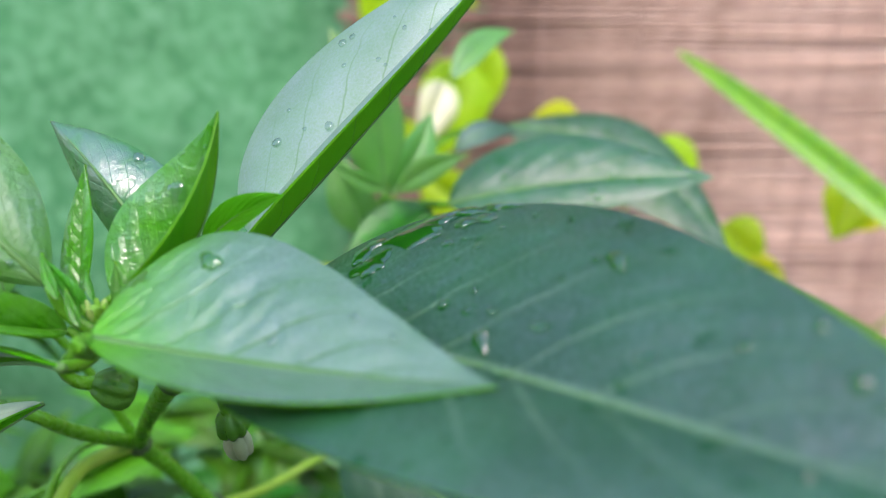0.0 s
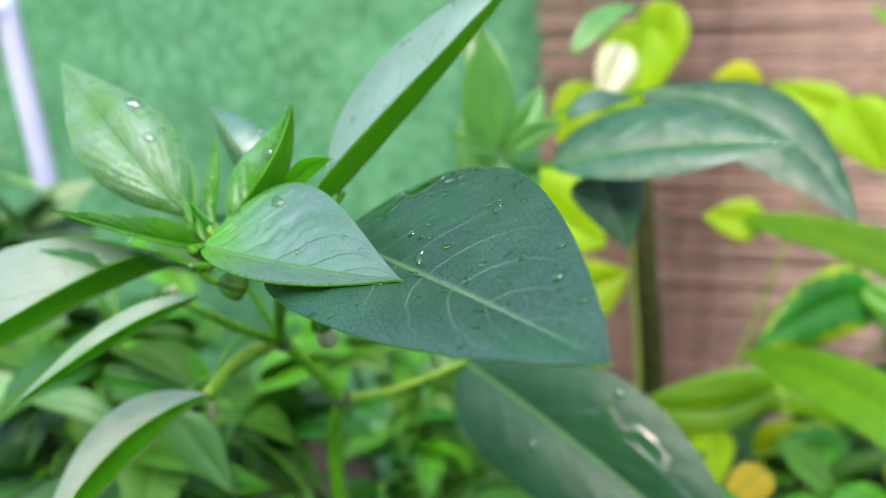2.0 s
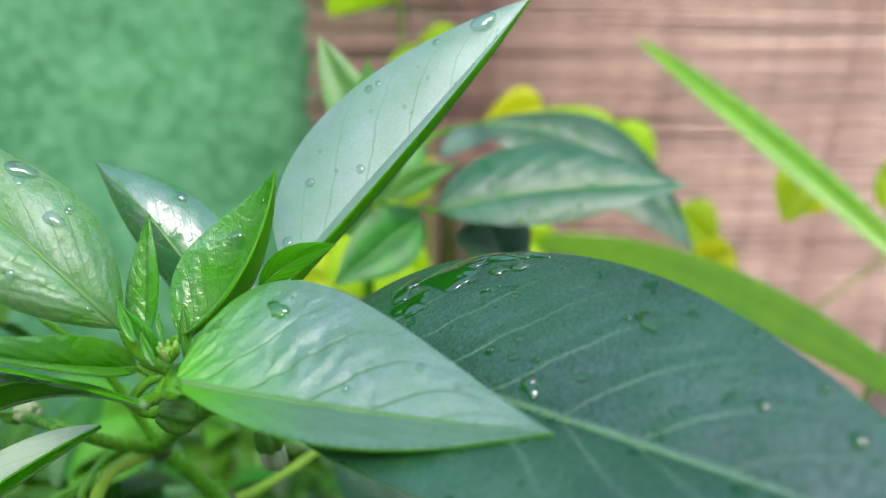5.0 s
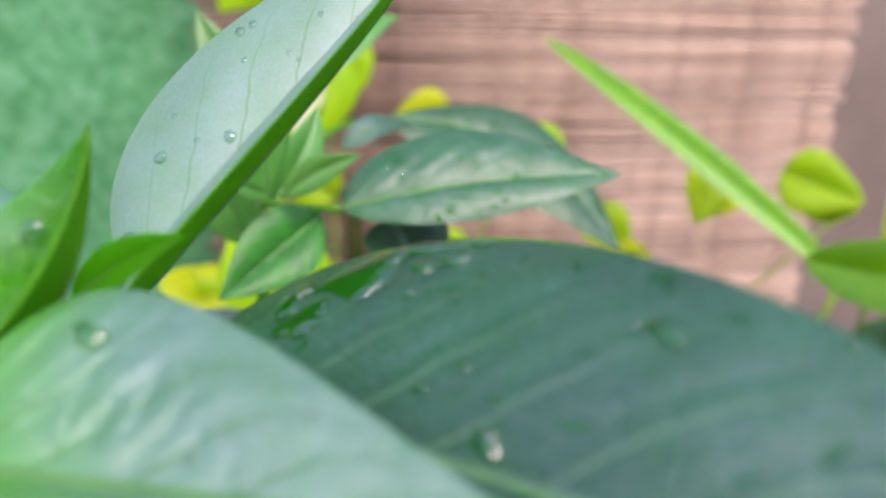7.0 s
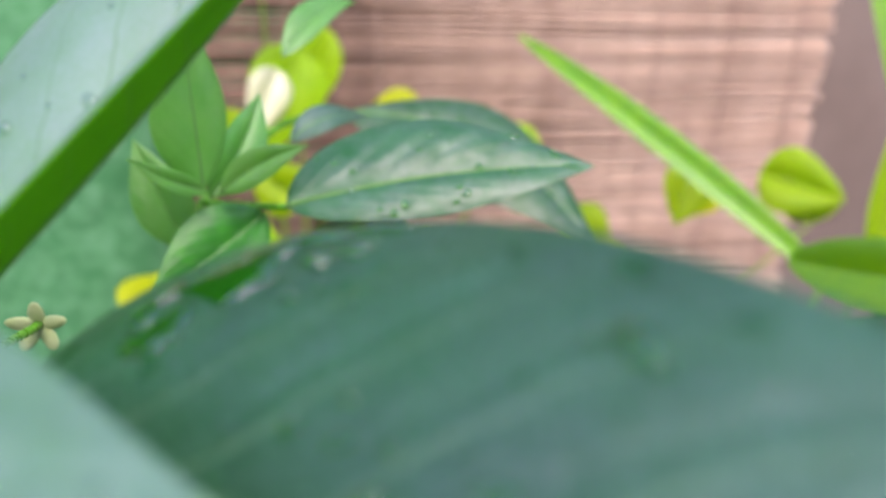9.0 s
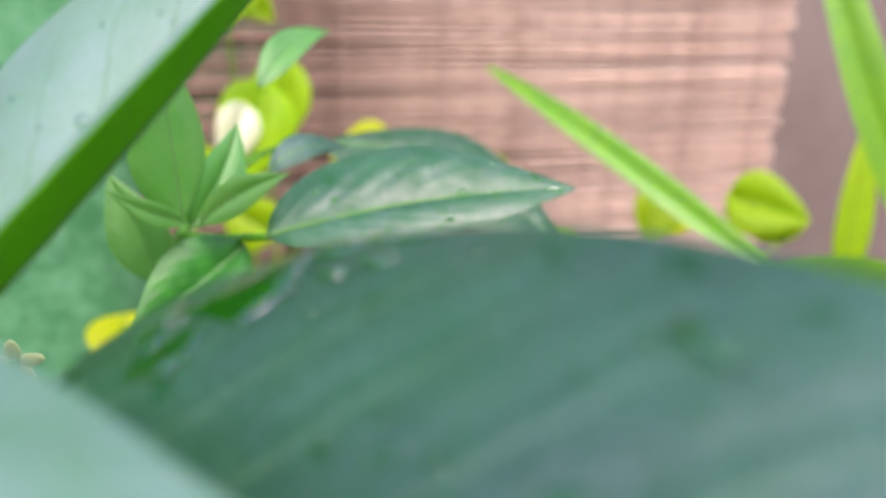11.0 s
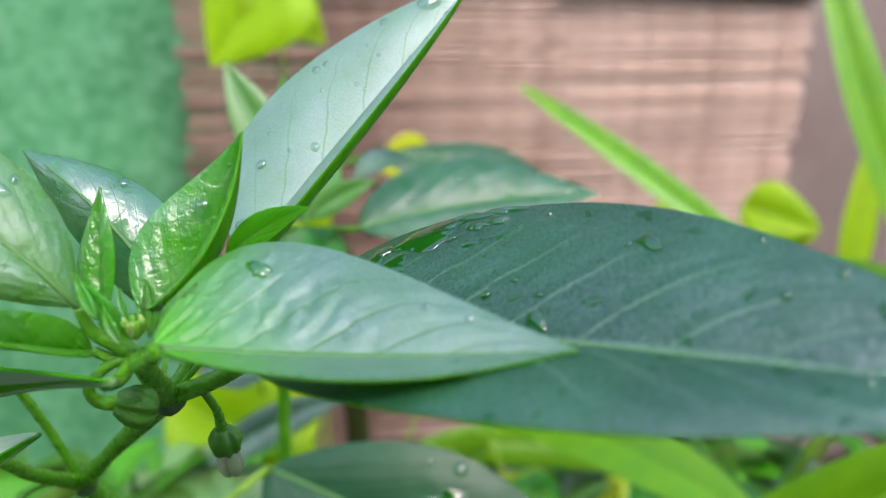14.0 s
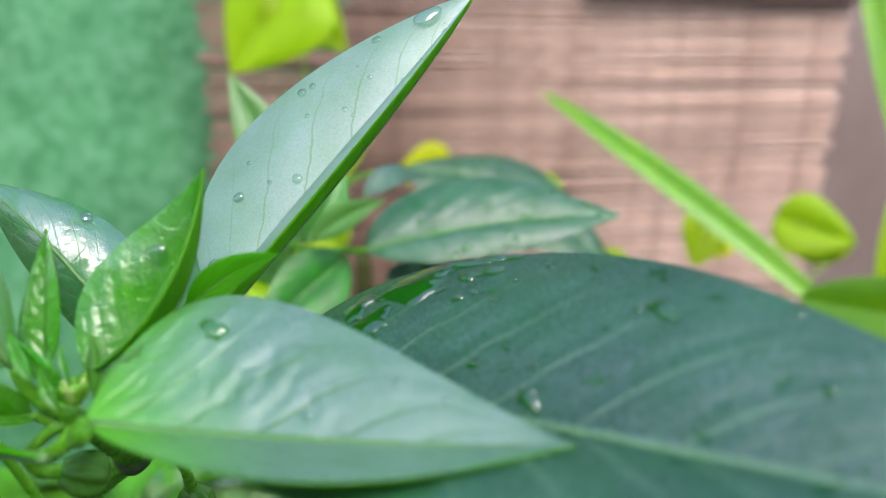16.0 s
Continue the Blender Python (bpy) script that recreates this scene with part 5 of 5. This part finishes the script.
def wet_patch(key, s, u, half_s, half_u, turn=0.0, lobes=0.25, seed=0, height=0.0006):
    """A flat, ragged film of rainwater that follows the leaf, with a rounded rim."""
    grid, nrm = SURFACES[key]
    ns, nw = grid.shape[:2]
    rng = random.Random(seed)
    ph = [rng.uniform(0, 6.28) for _ in range(4)]

    def pick(g, s1, u1):
        i, j = min(max(s1, 0.0), 1.0) * (ns - 1), (min(max(u1, -1.0), 1.0) + 1) / 2 * (nw - 1)
        a, b = min(int(i), ns - 2), min(int(j), nw - 2)
        fi, fj = i - a, j - b
        return (1 - fi) * ((1 - fj) * g[a, b] + fj * g[a, b + 1]) + fi * ((1 - fj) * g[a + 1, b] + fj * g[a + 1, b + 1])

    rings, sides = 9, 40
    verts, faces, index = [], [], []
    for layer, lift in ((0, 1.0), (1, 0.0)):
        for k in range(rings + 1):
            q = math.sin(0.5 * math.pi * k / rings)
            for m in range(sides):
                f = 2 * math.pi * m / sides
                w = q * (1 + lobes * (math.sin(2 * f + ph[0]) + 0.8 * math.sin(3 * f + ph[1]) + 0.6 * math.sin(5 * f + ph[2]) + 0.3 * math.sin(9 * f + ph[3])))
                x, y = w * math.cos(f), w * math.sin(f)
                x, y = x * math.cos(turn) - y * math.sin(turn), x * math.sin(turn) + y * math.cos(turn)
                s1, u1 = s + half_s * x, u + half_u * y
                n = pick(nrm, s1, u1)
                n = n / np.linalg.norm(n)
                verts.append(pick(grid, s1, u1) + n * (0.00004 + lift * height * math.sqrt(max(0.0, 1 - q * q))))
    step = (rings + 1) * sides
    for layer in (0, 1):
        for k in range(rings):
            for m in range(sides):
                o, m2 = layer * step, (m + 1) % sides
                face = (o + k * sides + m, o + (k + 1) * sides + m, o + (k + 1) * sides + m2, o + k * sides + m2)
                faces.append(face)
                index.append(layer)
    me = mesh_of("water_film", verts, faces, [WATER, WETSKIN.get(key, WET_YOUNG)], index)
    home = Vector(pick(grid, s, u))
    me.transform(Matrix.Translation(-home))
    ob = new("water_film", me)
    ob.location = home
    tagged(ob, "shallow film of rainwater spread on a leaf", "water film", group="rain films")


for n_film, film in enumerate((
    ("F", 0.215, 0.80, 0.055, 0.15, 0.0, 0.18),
    ("F", 0.165, 0.50, 0.03, 0.12, 0.4, 0.2),
    ("F", 0.135, 0.70, 0.022, 0.14, 0.2, 0.2),
    ("F", 0.275, 0.94, 0.035, 0.05, 0.0, 0.25),
    ("F", 0.335, 0.955, 0.03, 0.035, 0.0, 0.25),
    ("F", 0.565, 0.650, 0.018, 0.055, 0.0, 0.15),
    ("F", 0.405, 0.10, 0.016, 0.045, 0.3, 0.2),
    ("F", 0.30, 0.80, 0.016, 0.05, 0.5, 0.2),
    ("F", 0.335, 0.83, 0.014, 0.04, 0.2, 0.2),
    ("F", 0.30, -0.80, 0.06, 0.06, 0.0, 0.2),
    ("E", 0.292, 0.700, 0.026, 0.085, 0.5, 0.22),
    ("Lr", 0.42, 0.40, 0.06, 0.2, 0.3, 0.25, 0.0003),
    ("Lr", 0.54, 0.55, 0.09, 0.15, 0.2, 0.3, 0.0003),
    ("Lr", 0.66, 0.38, 0.10, 0.2, -0.2, 0.32, 0.0003),
    ("Lr", 0.80, 0.30, 0.08, 0.26, 0.2, 0.32, 0.0003),
    ("W", 0.33, 0.45, 0.04, 0.22, 0.3, 0.25),
    ("W", 0.16, 0.35, 0.03, 0.16, 0.0, 0.25),
    ("Bk", 0.93, -0.10, 0.03, 0.3, 0.0, 0.2),
)):
    wet_patch(*film[:7], seed=n_film, height=film[7] if len(film) > 7 else 0.0006)

DROPS = (
    ('F', 0.262, 0.70, 0.6, 1.2),
    ('F', 0.535, 0.63, 0.5, 1),
    ('F', 0.292, 0.625, 0.65, 1.2),
    ('F', 0.350, 0.600, 0.6, 2),
    ('F', 0.375, 0.325, 0.5, 1),
    ('F', 0.333, 0.225, 0.65, 1.4),
    ('F', 0.375, 0.225, 0.7, 2),
    ('F', 0.41, 0.24, 0.5, 1.4),
    ('F', 0.825, 0.575, 0.8, 1),
    ('F', 0.792, 0.825, 0.6, 1),
    ('F', 0.72, 0.45, 0.6, 1),
    ('F', 0.483, 0.225, 0.8, 3),
    ('F', 0.617, 0.225, 0.8, 3),
    ('F', 0.90, 0.70, 0.7, 1),
    ('E', 0.683, 0.575, 0.6, 1),
    ('E', 0.775, 0.575, 0.5, 1),
    ('E', 0.458, 0.150, 0.55, 1),
    ('C', 0.642, 0.525, 1.25, 1.2),
    ('D', 0.842, 0.575, 1.9, 1.2),
    ('D', 0.508, 0.800, 0.76, 1),
    ('D', 0.533, 0.775, 0.57, 1),
    ('D', 0.442, 0.550, 0.4, 1),
    ('D', 0.483, 0.325, 0.42, 1),
    ('D', 0.592, 0.375, 0.42, 1),
    ('D', 0.542, 0.06, 0.42, 1),
    ('D', 0.208, 0.600, 0.85, 1),
    ('D', 0.283, 0.250, 0.8, 1),
    ('D', 0.258, 0.425, 0.38, 1),
    ('D', 0.058, 0.650, 1.1, 1),
    ('D', 0.725, 0.800, 0.7, 1.4),
    ('D', 0.292, 0.700, 0.4, 1),
    ('A', 0.592, -0.770, 1.7, 1.4),
    ('A', 0.425, -0.450, 1.2, 1.3),
    ('A', 0.400, -0.750, 0.65, 1),
    ('A', 0.575, -0.600, 0.7, 1.6),
    ('A', 0.35, 0.5, 0.7, 1),
    ('B', 0.592, -0.780, 0.95, 1),
    ('Bk', 0.783, 0.900, 1.2, 1.5),
    ('Bk', 0.883, 0.650, 0.8, 1),
    ('Bk', 0.792, -0.025, 0.7, 1),
    ('Bk', 0.350, -0.675, 1.0, 1),
    ('Bk', 0.308, -0.85, 1.0, 1),
    ('Bk', 0.625, 0.050, 0.9, 1),
    ('Lr', 0.375, 0.850, 2.0, 1),
    ('Lr', 0.350, -0.375, 1.8, 1),
    ('W', 0.758, 0.9, 1.4, 1),
    ('N', 0.783, 0.425, 0.5, 1),
)
for n_drop, (key, s, u, size, long) in enumerate(DROPS):
    drop(key, s, u, size, long, n_drop)

# a string of beads along the lower edge of the folded leaf
for k in range(16):
    drop("E", 0.26 + 0.03 * k + 0.008 * math.sin(5 * k), -0.97, 0.34 + 0.1 * math.sin(3.1 * k), 1.5, 60 + k)

# finer drops scattered over the wet leaves
rng = random.Random(77)
for key, count, least, most in (("Bk", 16, 0.5, 1.0), ("F", 22, 0.22, 0.4), ("D", 10, 0.22, 0.36), ("W", 8, 0.5, 0.9), ("Lr", 10, 0.5, 1.0), ("A", 10, 0.25, 0.5), ("E", 6, 0.22, 0.35), ("C", 4, 0.25, 0.4)):
    for k in range(count):
        drop(key, rng.uniform(0.12, 0.9), rng.uniform(-0.85, 0.9), rng.uniform(least, most), 1.0 + 0.4 * rng.random(), 100 + k)
